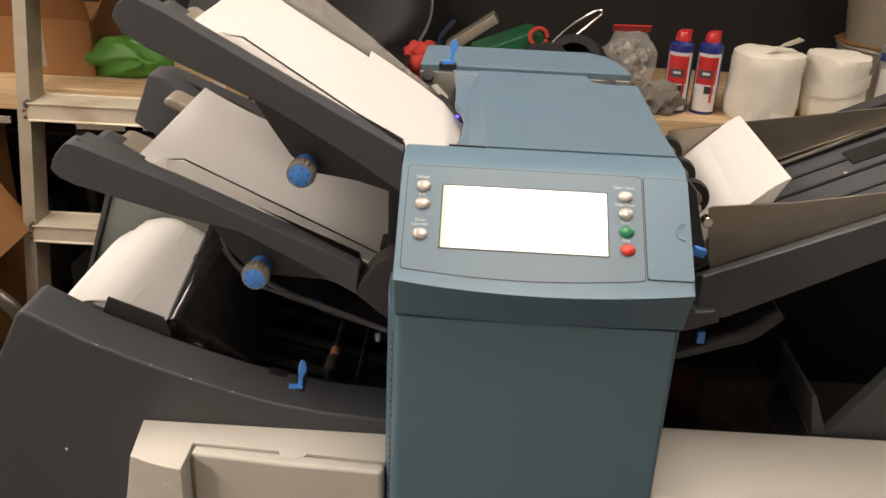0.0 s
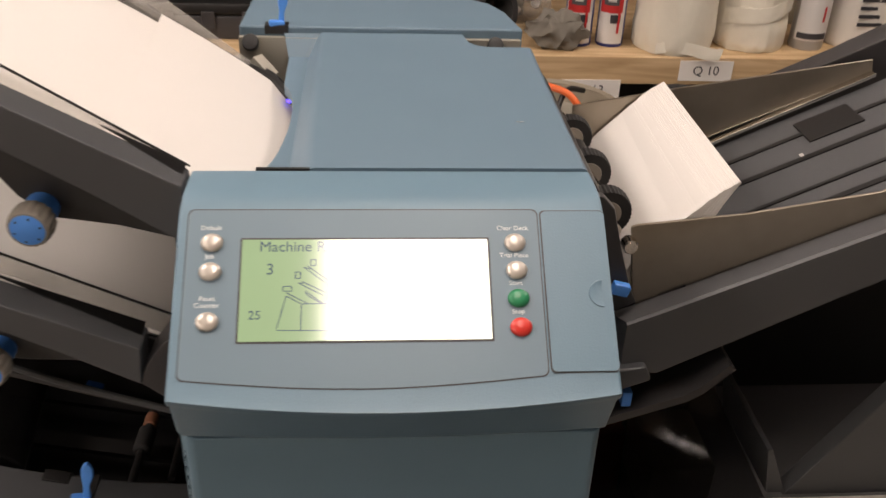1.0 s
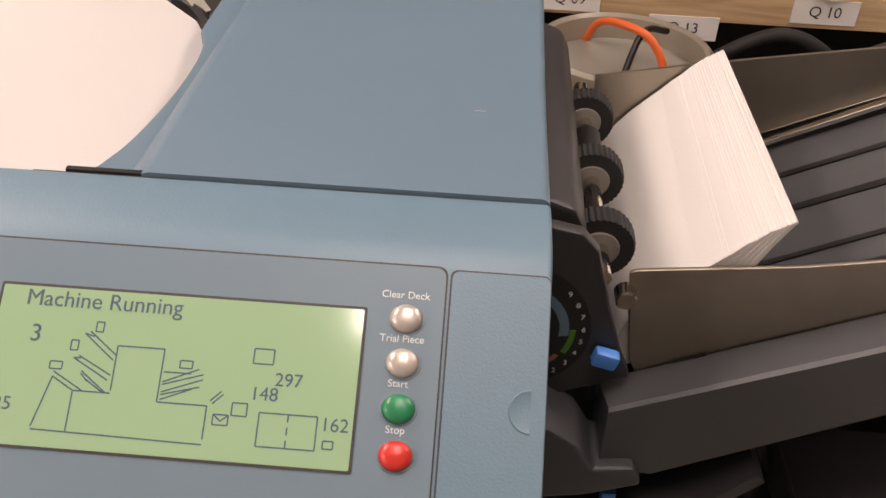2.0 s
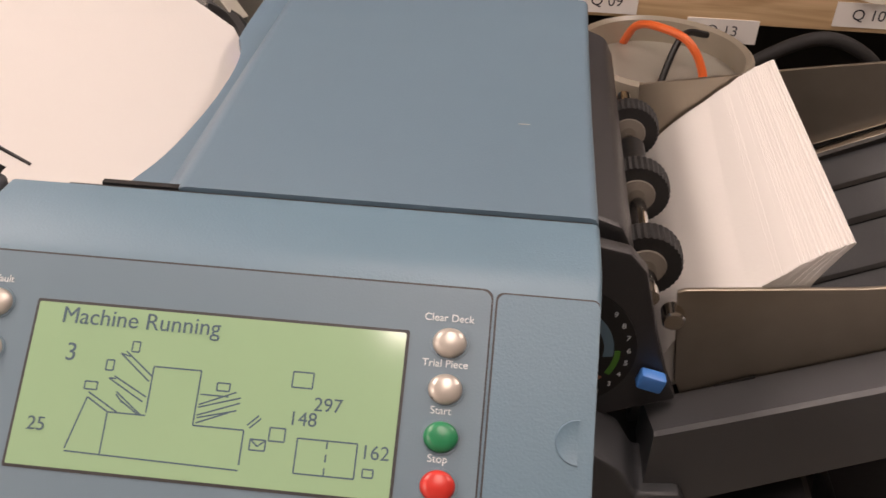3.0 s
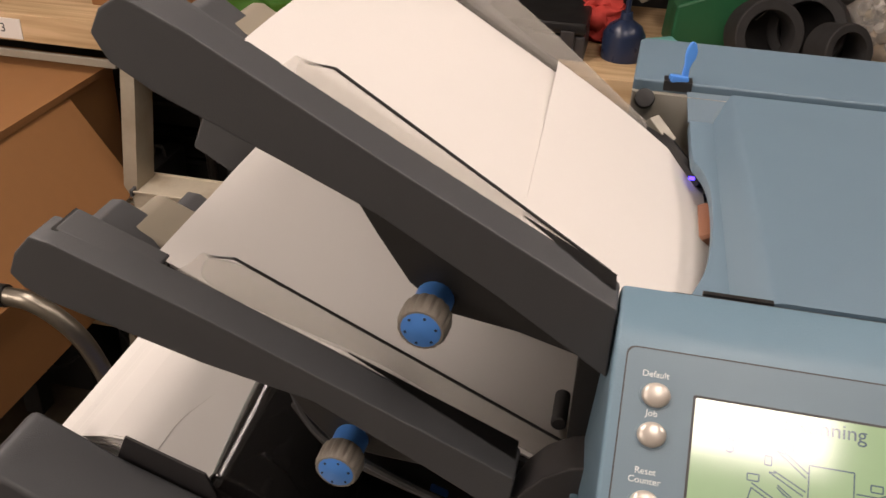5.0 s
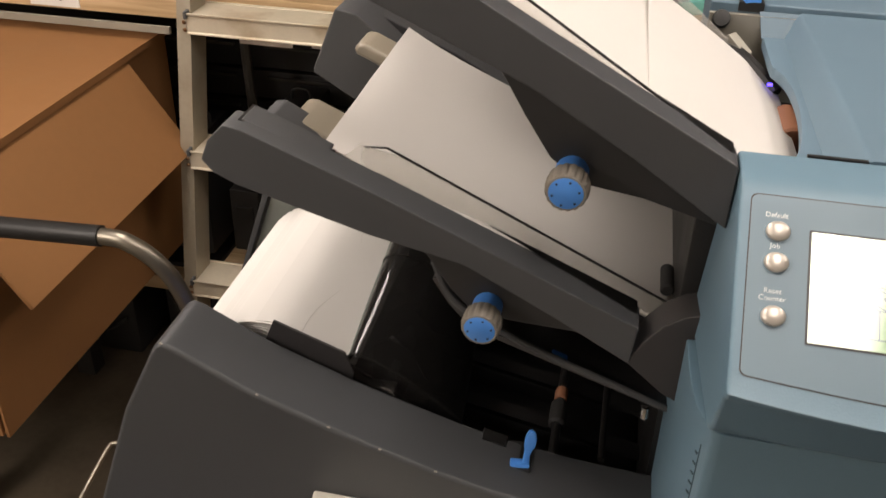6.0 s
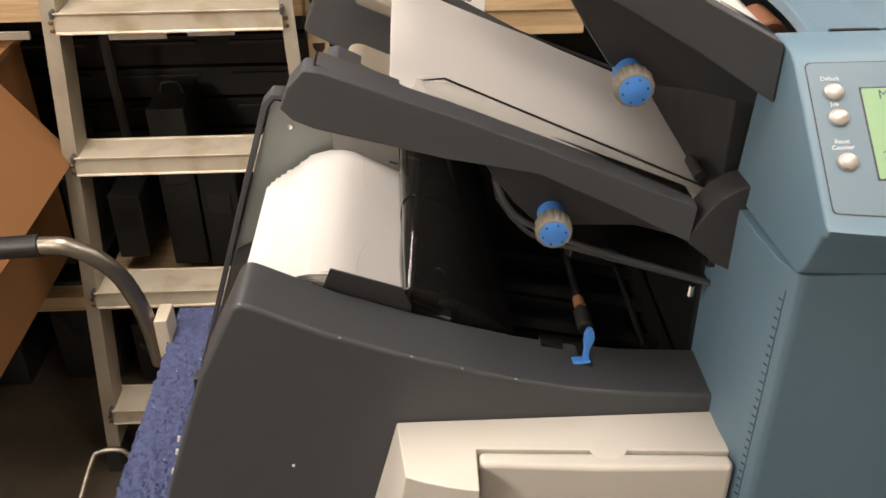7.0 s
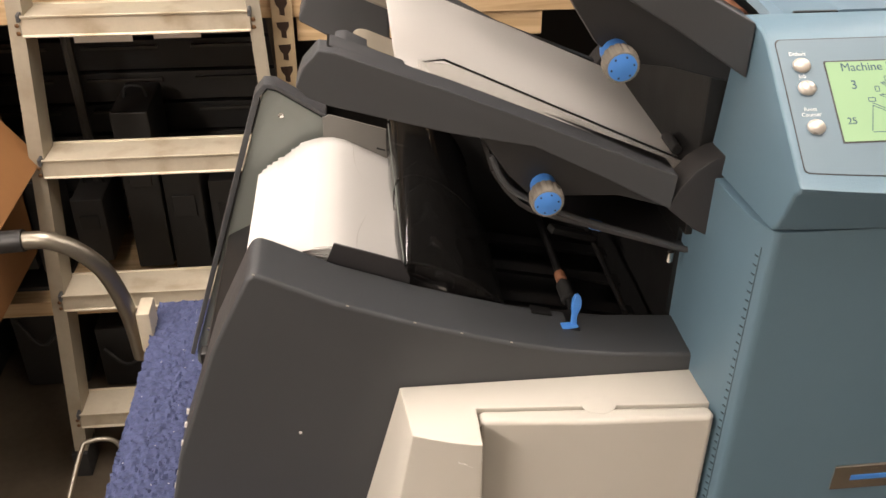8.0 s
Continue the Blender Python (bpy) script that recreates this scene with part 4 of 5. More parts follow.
part("feed_roller", rod((-0.13, 0.15, 0.905), (-0.13, 0.18, 0.905), 0.008, 18, 0.002), RUBBER, hop)
part("copper_bush", rod((-0.13, 0.185, 0.905), (-0.13, 0.20, 0.905), 0.006, 12, 0.001), COPPER, hop)
part("press_arm", moved(box(-0.03, 0.03, -0.006, 0.006, -0.004, 0.004, 0.002), pose(-0.12, 0.2, 0.955, 0, 25, 20)), BLACK, hop)
part("lever_slot", joined(box(-0.166, -0.1435, 0.052, 0.0845, 0.925, 0.9425, 0.001), poly([(-0.186, 0.951), (-0.166, 0.9455), (-0.166, 0.930), (-0.186, 0.935)], 0.072, 0.0845, "y", 0.001)), BLACK, hop)
part("lever", lever((-0.149, 0.060, 0.9385), 0.95, -10), KNOB_BLUE, hop, "bright blue release lever")
# envelopes: a fanned stack on the slope
envs = root("envelope_stack", (-0.38, 0.2, 0.95), "thick stack of white envelopes fanned at one end", "envelopes")
TILT_E = math.atan(0.55)
for k in range(26):
    d = 0.0023 * k
    fan = 0.0011 * k + 0.0012 * math.sin(k * 2.1) + random.uniform(-0.0015, 0.0015)
    m = Matrix.Translation((-0.296, 0.0, 0.988)) @ Matrix.Rotation(TILT_E, 4, "Y")
    y0 = 0.0905 + random.uniform(0, 0.002)

    def env(u, v, d=d, fan=fan, y0=y0):
        x = -0.101 * (1 - u) - fan * (1 - u)
        return (x, y0 + 0.228 * v, -0.002 - d - 0.140 * max(0, 0.40 - u) ** 2 + 0.0006 * math.sin(v * 3.1))
    part("envelope", moved(sheet(env, 8, 2, 0.0014), m), ENVELOPE, envs)
m = Matrix.Translation((-0.296, 0.0, 0.988)) @ Matrix.Rotation(TILT_E, 4, "Y")
flap = [(-0.052, 0.093), (-0.050, 0.13), (-0.036, 0.20), (-0.05, 0.27), (-0.052, 0.315)]
part("flap_edge", moved(tube([(x, y, -0.0018) for x, y in flap], 0.00022, 6), m), FLAP_LINE, envs)

# ---------------------------------------------------------------- cream base
bm = poly([(-0.311, 0.0205), (-0.048, 0.0205), (-0.0460, -0.026), (-0.2475, -0.0135), (-0.2475, -0.058), (-0.256, -0.0568), (-0.272, -0.0530), (-0.290, -0.0470), (-0.304, -0.0410)], DECK, 0.915, "z", 0.0014, 2)
for v in bm.verts:
    if v.co.x < -0.28:
        v.co.x -= (0.26 if v.co.y > -0.02 else 0.17) * (0.915 - v.co.z) * min(1, (-0.28 - v.co.x) / 0.02)
base = part("base", bm, CREAM, machine, "cream plastic lower cover", 40)
part("thumb_dent", moved(lathe([(0.0150, -0.0002), (0.0146, 0.0004), (0.010, 0.0009), (0.004, 0.0011), (0.0005, 0.0012)], Matrix.Translation((-0.142, -0.0185, 0.9146)) @ Matrix.Diagonal((1.0, 0.75, 0.8, 1)), 32), Matrix()), CREAM, base, "", 60)
drawer = poly([(-0.2455, -0.0150), (-0.0475, -0.0275), (-0.0455, -0.0395), (-0.052, -0.0425), (-0.150, -0.0385), (-0.2455, -0.0300)], DECK, 0.9142, "z", 0.0045, 4)
part("drawer_front", drawer, CREAM, machine, "cream drawer front with a thumb dent", 50)
part("drawer_gap", poly([(-0.2474, -0.0136), (-0.0462, -0.0262), (-0.0462, -0.0280), (-0.2450, -0.0156), (-0.2450, -0.0290), (-0.2474, -0.0290)], DECK, 0.9085, "z"), PAD, machine)
for x, z, a in ((-0.262, 0.893, 25), (-0.266, 0.8945, 30), (-0.257, 0.890, 15)):
    part("scuff", moved(box(-0.002, 0.002, -0.0004, 0.0006, -0.0003, 0.0003), pose(x, -0.0562, z, 0, a, -14)), LABEL, base)
part("base", box(XR + 0.001, 0.80, -0.045, 0.078, DECK, 0.905, 0.004, 3), CREAM, machine, "cream plastic lower cover")
part("base_rear", box(-0.30, 0.80, 0.084, 0.40, DECK, 0.80), GREY_DK, machine)
part("pit_rear", box(XR + 0.001, 0.80, 0.36, 0.375, 0.80, 1.03), BLACK, machine)
part("pit_cover", sheet(lambda u, v: (XR + 0.004 + 0.20 * u, 0.082 + 0.27 * v, 0.895 + 0.02 * v), 6, 4, 0.002), TINTED, machine, "glossy smoked plastic lid")
part("side_wing", poly([(0.440, 0.90), (0.80, 0.90), (0.80, 1.06), (0.52, 1.03)], 0.083, 0.10, "y", 0.002), GREY, machine, "charcoal sloping side wing")
part("wing_rib", poly([(0.425, 0.903), (0.442, 0.903), (0.420, 0.955), (0.416, 0.953)], 0.0835, 0.20, "y", 0.001), GREY, machine)
for x, y, w, d, h, material in ((0.245, 0.19, 0.085, 0.05, 0.05, RED_CLOTH), (0.345, 0.15, 0.065, 0.09, 0.040, PAD), (0.36, 0.26, 0.06, 0.03, 0.05, GREY), (0.29, 0.27, 0.05, 0.03, 0.03, COPPER)):
    part("inner_gear_box", box(x, x + w, y, y + d, 0.80, 0.83 + h, 0.005), material, machine)

# ---------------------------------------------------------------- output side
out = part("output_tray", poly([(0.262, 1.070), (0.80, 1.325), (0.80, 1.312), (0.262, 1.056)], 0.112, 0.304, "y", 0.002), GREY, machine, "charcoal ribbed output tray")
for y, w in ((0.150, 0.006), (0.176, 0.004), (0.222, 0.006), (0.262, 0.005)):
    part("groove", poly([(0.272, 1.0762), (0.79, 1.3217), (0.79, 1.3205), (0.272, 1.075)], y, y + w, "y"), BLACK, out)
part("tray_slot", poly([(0.47, 1.1705), (0.515, 1.1917), (0.515, 1.19), (0.47, 1.169)], 0.246, 0.285, "y"), BLACK, out)
part("scuff", poly([(0.456, 1.1627), (0.459, 1.1641), (0.459, 1.1637), (0.456, 1.1623)], 0.228, 0.2345, "y"), FLAP_LINE, out)
bm = bmesh.new()
beam = []
for x0, zt, zb in ((0.266, 1.102, 1.060), (0.295, 1.1145, 1.0575), (0.425, 1.1725, 1.1265), (0.80, 1.338, 1.316)):
    beam.append([bm.verts.new(p) for p in ((x0, 0.060, zt), (x0, 0.063, zt + 0.001), (x0, 0.1035, zt - 0.018), (x0, 0.1035, zb), (x0, 0.060, zb))])
for a, b in zip(beam, beam[1:]):
    for k in range(5):
        bm.faces.new((a[k], a[(k + 1) % 5], b[(k + 1) % 5], b[k]))
bm.faces.new(beam[0])
bm.faces.new(beam[-1][::-1])
bmesh.ops.recalc_face_normals(bm, faces=bm.faces)
part("front_beam", bm, GREY, out, "charcoal front side beam", 20)
part("rear_beam", poly([(0.270, 1.104), (0.80, 1.357), (0.80, 1.306), (0.292, 1.056)], 0.322, 0.35, "y", 0.003), GREY_DK, out)
part("front_guard", poly([(0.272, 1.1605), (0.276, 1.1625), (0.36, 1.172), (0.46, 1.1905), (0.80, 1.37), (0.80, 1.33), (0.291, 1.080), (0.281, 1.10)], 0.1045, 0.1075, "y", 0.001), STEEL, out, "bare grey steel side guard")
part("guard_notch", poly([(0.303, 1.087), (0.324, 1.0975), (0.322, 1.110), (0.302, 1.100)], 0.1025, 0.1038, "y"), BLACK, out)
part("rear_guard", poly([(0.265, 1.178), (0.363, 1.196), (0.544, 1.226), (0.546, 1.214), (0.40, 1.147), (0.30, 1.10), (0.27, 1.11)], 0.308, 0.311, "y", 0.0008), STEEL, out, "bare grey steel side guard")
part("guard_fold", poly([(0.305, 1.098), (0.546, 1.216), (0.546, 1.212), (0.305, 1.094)], 0.300, 0.309, "y", 0.0006), CHROME, out, "bright folded steel edge")
part("rear_tray", sheet(lambda u, v: (0.46 + 0.3 * u, 0.36 + 0.06 * v, 1.140 + 0.145 * u + 0.015 * math.sin(u * 3)), 8, 2, 0.012), GREY_DK, out)
roller_frame = part("roller_frame", poly([(0.2235, 1.200), (0.243, 1.196), (0.252, 1.186), (0.262, 1.150), (0.272, 1.12), (0.279, 1.105), (0.2235, 1.08)], 0.085, 0.094, "y", 0.002), GREY_DK, machine, "dark curved side frame")
part("roller_frame", poly([(0.2235, 1.206), (0.240, 1.200), (0.246, 1.188), (0.246, 1.10), (0.2235, 1.08)], 0.10, 0.335, "y", 0.004), GREY_DK, machine)
part("lower_cheek", poly([(0.2235, 1.098), (0.236, 1.094), (0.252, 1.083), (0.262, 1.066), (0.284, 1.069), (0.290, 1.056), (0.260, 1.044), (0.2235, 1.036)], 0.052, 0.090, "y", 0.003), GREY, machine, "charcoal curved cheek")
DX = 0.213
scale_disc = part("scale_disc", lathe([(0.041, 0), (0.041, 0.0008)], aim((DX, 0.0848, 1.135), (0, -1, 0)), 40), BLACK, machine, "round dial with coloured bands")
for a0, a1, r0, r1, material in ((-8, 75, 0.0245, 0.0295, BLUE), (-28, 2, 0.0300, 0.0330, GREEN_BAG), (-60, -34, 0.0285, 0.0310, COPPER)):
    bm = bmesh.new()
    pts = [(DX + r * math.cos(radians(a)), 1.135 + r * math.sin(radians(a))) for r, seq in ((r0, range(a0, a1 + 1, 5)), (r1, range(a1, a0 - 1, -5))) for a in seq]
    part("dial_band", poly(pts, 0.0836, 0.084, "y"), material, scale_disc)
for k in range(10):
    a = radians(-75 + 13 * k)
    part("dial_mark", text_mesh(str(k), 0.0046, Matrix.Translation((DX + 0.0370 * math.cos(a), 0.0837, 1.135 + 0.0370 * math.sin(a))) @ pose(0, 0, 0, 90, 0, 0)), PRINT_WHITE, scale_disc)
part("dial_pointer", moved(box(-0.006, 0.008, -0.004, 0.004, -0.005, 0.005, 0.002), pose(0.262, 0.080, 1.122, 0, 15, 0)), KNOB_BLUE, machine, "small blue pointer tab")
part("stop_pin", lathe([(0.0045, 0), (0.0045, 0.006), (0.003, 0.008)], aim((0.272, 0.084, 1.089), (0, -1, 0.2)), 16), GREY_DK, machine, "", 50)
part("blue_tab", box(0.271, 0.279, 0.058, 0.066, 1.026, 1.040, 0.001), KNOB_BLUE, machine)
part("lower_chute", sheet(lambda u, v: (0.225 + 0.125 * u, 0.055 + 0.24 * v, 1.005 + 0.045 * u + 0.018 * max(0, u - 0.8) * 5), 12, 3, 0.007), GREY_DK, machine, "dark lower sheet chute")
shaft = part("roller_shaft", rod((0.257, 0.095, 1.163), (0.257, 0.318, 1.163), 0.005, 14), CHROME, machine, "steel roller shaft")
for y in (0.128, 0.197, 0.272):
    bm = lathe([(0.009, -0.007), (0.0190, -0.007), (0.0198, -0.005), (0.0198, 0.005), (0.0190, 0.007), (0.009, 0.007)], aim((0.257, y, 1.163), (0, 1, 0)), 72)
    for i, v in enumerate(bm.verts):
        if i % 2 and 72 <= i < 360:
            c = Vector((0.257, v.co.y, 1.163))
            v.co = c + (v.co - c) * 0.96
    wheel = part("toothed_wheel", bm, RUBBER, shaft, "black toothed rubber wheel", 25)
    part("hub", lathe([(0.0055, -0.0085), (0.0105, -0.0080), (0.0115, -0.0060), (0.0115, 0.0060), (0.0055, 0.0085)], aim((0.257, y, 1.163), (0, 1, 0)), 24), KNOB_GREY, wheel, "taupe plastic hub")
part("washer", rod((0.257, 0.2065, 1.163), (0.257, 0.2095, 1.163), 0.0105, 16), WHITE_PL, shaft)
part("sleeve", rod((0.257, 0.210, 1.163), (0.257, 0.245, 1.163), 0.009, 16), BLACK, shaft)
part("end_screw", rod((0.272, 0.097, 1.147), (0.272, 0.108, 1.147), 0.006, 12, 0.001), CHROME, machine)
# folded sheets standing in the output tray
folds = root("folded_paper_stack", (0.31, 0.2, 1.10), "stack of folded white sheets standing in the output tray", "paper")
for k in range(80):
    f = k / 79
    xb, xt = 0.268 + 0.054 * f, 0.309 + 0.038 * f
    zb = 1.086 + 0.028 * f
    zt = 1.169 + 0.035 * f + 0.003 * math.sin(math.pi * f) + 0.00028 * math.sin(k * 0.37) + 0.0003 * math.sin(k * 0.13 + 1) + random.uniform(-0.00035, 0.00035)
    y0 = 0.109 + random.uniform(0, 0.0005)

    def fold(u, v, xb=xb, xt=xt, zb=zb, zt=zt, y0=y0, f=f):
        w = -0.013 * math.sin(math.pi * u ** 1.3) * (1 - 0.7 * f)
        front = 1 - v
        return (xb + (xt - xb) * u + w + 0.004 * f * u * u * front, y0 + 0.196 * v, zb + (zt - zb) * u - (0.010 - 0.003 * f) * front * u)
    part("folded_sheet", sheet(fold, 10, 3, 0.0010), PAPER, folds, "", 60)


# ---------------------------------------------------------------- shelf along the back
SH = 0.94
SHELF_PIVOT = Vector((0.05, -0.35, 1.46))
PLACE[0] = Matrix.Translation(SHELF_PIVOT) @ Matrix.Scale(1.044, 4) @ Matrix.Translation(-SHELF_PIVOT)
shelf = root("storage_shelf", (-0.2, 1.4, FLOOR), "rough pine plank shelf on slotted pale metal uprights", "shelf")
plank = part("plank", box(-2.2, 1.6, 1.18, 1.66, SH - 0.055, SH, 0.003), PINE, shelf, "rough pine shelf plank")
part("apron_board", box(-0.43, 0.06, 1.188, 1.20, 0.835, SH - 0.056, 0.002), PINE, shelf)
part("plank", box(-2.2, 1.6, 1.20, 1.66, 1.60, 1.64, 0.003), PINE, shelf)
part("plank", box(-2.2, 1.6, 1.25, 1.66, 0.16, 0.20, 0.003), PINE, shelf)
for x in (-1.95, -0.455, 1.25):
    post = part("upright", box(x - 0.02, x + 0.02, 1.165, 1.178, FLOOR, 2.1, 0.002), POST, shelf, "pale slotted metal upright")
    for k in range(24):
        z = 0.35 + 0.045 * k
        part("slot", poly([(x - 0.012, z + 0.036), (x - 0.010, z + 0.026), (x - 0.004, z + 0.018), (x - 0.004, z + 0.006), (x + 0.006, z + 0.004), (x + 0.006, z + 0.018), (x + 0.012, z + 0.027), (x + 0.012, z + 0.037)], 1.1642, 1.166, "y"), SLOT, post)
part("rail", box(-2.2, -1.0, 1.17, 1.178, 0.855, 0.87, 0.001), BEIGE_METAL, shelf)
for words, x, z, w in (("Q 09", 0.31, 0.912, 0.10), ("Q 10", 0.722, 0.914, 0.105), ("Q 13", 0.50, 0.874, 0.115), ("Q 08", -0.185, 0.914, 0.10), ("P 13", -1.25, 0.910, 0.11), ("P 12", -0.80, 0.868, 0.11), ("", -0.185, 0.874, 0.10), ("", -0.66, 0.872, 0.09)):
    tag = part("label", box(x - w / 2, x + w / 2, 1.1775, 1.1795, z - 0.02, z + 0.02), LABEL, shelf, "white paper location label")
    if words and words != "P 12":
        part("letters", text_mesh(words, 0.025, Matrix.Translation((x, 1.1770, z)) @ pose(0, 0, 0, 90, 0, 0)), INK, tag)
    else:
        part("letter_bar", box(x - 0.03, x + 0.025, 1.1765, 1.177, z - 0.008, z + 0.008), INK, tag)
PLACE[0] = Matrix()
# Panel coloured near black in place of the unlit space behind the shelf.
structure("backdrop_panel", box(-2.2, 1.6, 1.80, 1.83, FLOOR, 2.1), DEEP, "near-black panel standing in for the shade behind the shelf", "wall")

# ---------------------------------------------------------------- stepladder
RUNGS = (1.168, 0.886, 0.604, 0.300, -0.005)


def lad_y(z):
    return 1.16 - 0.11 * (0.886 - z)


def lad_x(z, s):
    mid, half = -0.743, 0.221 + 0.054 * (0.886 - z)
    return mid + s * half


ladder = root("stepladder", (-0.752, 1.1, FLOOR), "worn aluminium stepladder with dirty grooved treads", "ladder")
for s in (-1, 1):
    a, b = (lad_x(1.5, s), lad_y(1.5), 1.5), (lad_x(FLOOR + 0.05, s), lad_y(FLOOR + 0.05), FLOOR + 0.05)
    bm = bmesh.new()
    prof = [(-0.016, -0.012), (0.013, -0.012), (0.013, 0.058), (0.009, 0.058), (0.009, -0.008), (-0.016, -0.008)] if s < 0 else [(-0.013, -0.012), (0.013, -0.012), (0.013, -0.008), (-0.009, -0.008), (-0.009, 0.058), (-0.013, 0.058)]
    v0 = [bm.verts.new((a[0] + p, a[1] + q, a[2])) for p, q in prof]
    v1 = [bm.verts.new((b[0] + p, b[1] + q, b[2])) for p, q in prof]
    bm.faces.new(v0)
    bm.faces.new(v1[::-1])
    for i in range(6):
        bm.faces.new((v0[i], v1[i], v1[(i + 1) % 6], v0[(i + 1) % 6]))
    part("stile", bm, STILE, ladder, "aluminium channel stile")
    x, y = lad_x(FLOOR, s), lad_y(FLOOR)
    part("foot", poly([(x - 0.018, y - 0.017), (x + 0.018, y - 0.017), (x + 0.018, y + 0.062), (x - 0.018, y + 0.062)], FLOOR, FLOOR + 0.07, "z", 0.003), RUBBER, ladder, "black rubber foot")
    part("rear_leg", rod((lad_x(1.5, s) * 1.0, lad_y(1.5) + 0.06, 1.5), (lad_x(FLOOR, s), 1.62, FLOOR), 0.012, 8), DARK, ladder)
for z in RUNGS:
    x0, x1, y = lad_x(z, -1) + 0.009, lad_x(z, 1) - 0.009, lad_y(z)
    prof = [(y - 0.0225, z + 0.0255), (y - 0.0225, z + 0.0215), (y - 0.0185, z + 0.0195), (y - 0.0185, z - 0.012), (y - 0.0215, z - 0.014), (y - 0.0215, z - 0.017), (y - 0.015, z - 0.017), (y - 0.015, z + 0.017), (y + 0.068, z + 0.017), (y + 0.068, z - 0.008), (y + 0.072, z - 0.008), (y + 0.072, z + 0.0235), (y + 0.068, z + 0.0235), (y + 0.068, z + 0.0205), (y - 0.0185, z + 0.0205), (y - 0.0185, z + 0.0255)]
    tread = part("tread", poly(prof, x0, x1, "x", 0.0006, 1), ALU, ladder, "dirty aluminium tread")
    for s in (-1, 1):
        for dz in (-0.009, 0.006):
            part("rivet", lathe([(0.0045, 0), (0.003, 0.002), (0.001, 0.0025)], aim((lad_x(z, s) + s * 0.001 - s * 0.004, y - 0.0188, z + dz), (0, -1, 0)), 10), RIVET, tread)
        x = lad_x(z, s) - s * 0.012
        part("end_cap", poly([(y - 0.026, z + 0.014), (y - 0.026, z + 0.028), (y + 0.004, z + 0.031), (y + 0.060, z + 0.052), (y + 0.066, z + 0.050), (y + 0.066, z + 0.018)], min(x, x + s * 0.006), max(x, x + s * 0.006), "x", 0.001), GREY, tread, "dark grey plastic tread cap")

# ---------------------------------------------------------------- large carton beside the ladder
carton = root("cardboard_carton", (-1.35, 1.15, FLOOR), "large open brown cardboard carton with a raised flap", "carton")


def board(name, pts, thick, label=""):
    bm = bmesh.new()
    bm.faces.new([bm.verts.new(p) for p in pts])
    bmesh.ops.recalc_face_normals(bm, faces=bm.faces)
    bmesh.ops.solidify(bm, geom=bm.faces[:], thickness=thick)
    return part(name, bm, CARDBOARD, carton, label)


BOX_LOW = 0.292
board("top_flap", [(-1.10, 1.335, 0.81), (-1.95, 1.345, 0.81), (-1.95, 0.56, 0.81), (-1.10, 0.56, 0.81)], 0.014, "light brown top flap")
board("hanging_flap", [(-1.104, 1.152, 0.792), (-0.980, 1.152, 0.612), (-0.980, 0.56, 0.605), (-1.104, 0.56, 0.792)], 0.006, "dark brown hanging flap")
board("side_panel", [(-1.112, 1.32, 0.792), (-1.112, 1.32, BOX_LOW), (-1.112, 0.57, BOX_LOW), (-1.112, 0.57, 0.792)], 0.006)
board("rear_panel", [(-1.12, 1.325, 0.792), (-1.12, 1.325, BOX_LOW), (-1.94, 1.325, BOX_LOW), (-1.94, 1.325, 0.792)], 0.006)
board("front_panel", [(-1.12, 0.57, 0.792), (-1.12, 0.57, BOX_LOW), (-1.94, 0.57, BOX_LOW), (-1.94, 0.57, 0.792)], 0.006)
board("bottom_panel", [(-1.125, 1.31, 0.290), (-1.935, 1.31, 0.290), (-1.935, 0.585, 0.290), (-1.125, 0.585, 0.290)], 0.006)
# Bench added to carry the carton, coloured near black.
bench = root("low_bench", (-1.66, 0.95, FLOOR), "near-black low bench added to carry the carton", "bench")
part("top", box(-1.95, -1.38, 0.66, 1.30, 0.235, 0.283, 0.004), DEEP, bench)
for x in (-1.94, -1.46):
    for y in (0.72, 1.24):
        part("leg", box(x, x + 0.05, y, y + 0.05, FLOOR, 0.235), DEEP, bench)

# ---------------------------------------------------------------- clutter under the shelf, coloured near black for the shade there
random.seed(4)
for k in range(26):
    x = -1.6 + 0.115 * k + random.uniform(-0.02, 0.02)
    w, h, d = random.uniform(0.04, 0.12), random.uniform(0.15, 0.45), random.uniform(0.1, 0.2)
    y = random.uniform(1.32, 1.42)
    case = root("tool_case", (x + w / 2, y + d / 2, 0.20), "boxy case standing under the shelf, coloured near black for the shade", "case", "tool cases")
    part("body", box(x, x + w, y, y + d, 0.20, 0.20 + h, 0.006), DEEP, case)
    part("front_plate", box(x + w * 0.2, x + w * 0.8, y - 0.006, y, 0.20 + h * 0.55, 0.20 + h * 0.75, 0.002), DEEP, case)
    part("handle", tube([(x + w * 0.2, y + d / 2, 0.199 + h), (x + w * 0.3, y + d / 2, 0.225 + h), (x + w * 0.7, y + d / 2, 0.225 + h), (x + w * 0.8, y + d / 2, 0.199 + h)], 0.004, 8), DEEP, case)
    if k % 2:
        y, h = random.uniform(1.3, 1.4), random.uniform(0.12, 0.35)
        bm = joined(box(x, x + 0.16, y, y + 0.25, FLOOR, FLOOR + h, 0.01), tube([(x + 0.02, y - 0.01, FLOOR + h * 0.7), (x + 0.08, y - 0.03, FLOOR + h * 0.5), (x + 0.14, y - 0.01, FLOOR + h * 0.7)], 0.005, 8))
        solo("machine_part", bm, DEEP, "machine part on the floor, coloured near black for the shade", "machine part", "machine parts")

rack = root("parts_rack", (-0.75, 1.62, 0.20), "parts rack with drawers under the shelf, coloured near black for the shade", "rack")
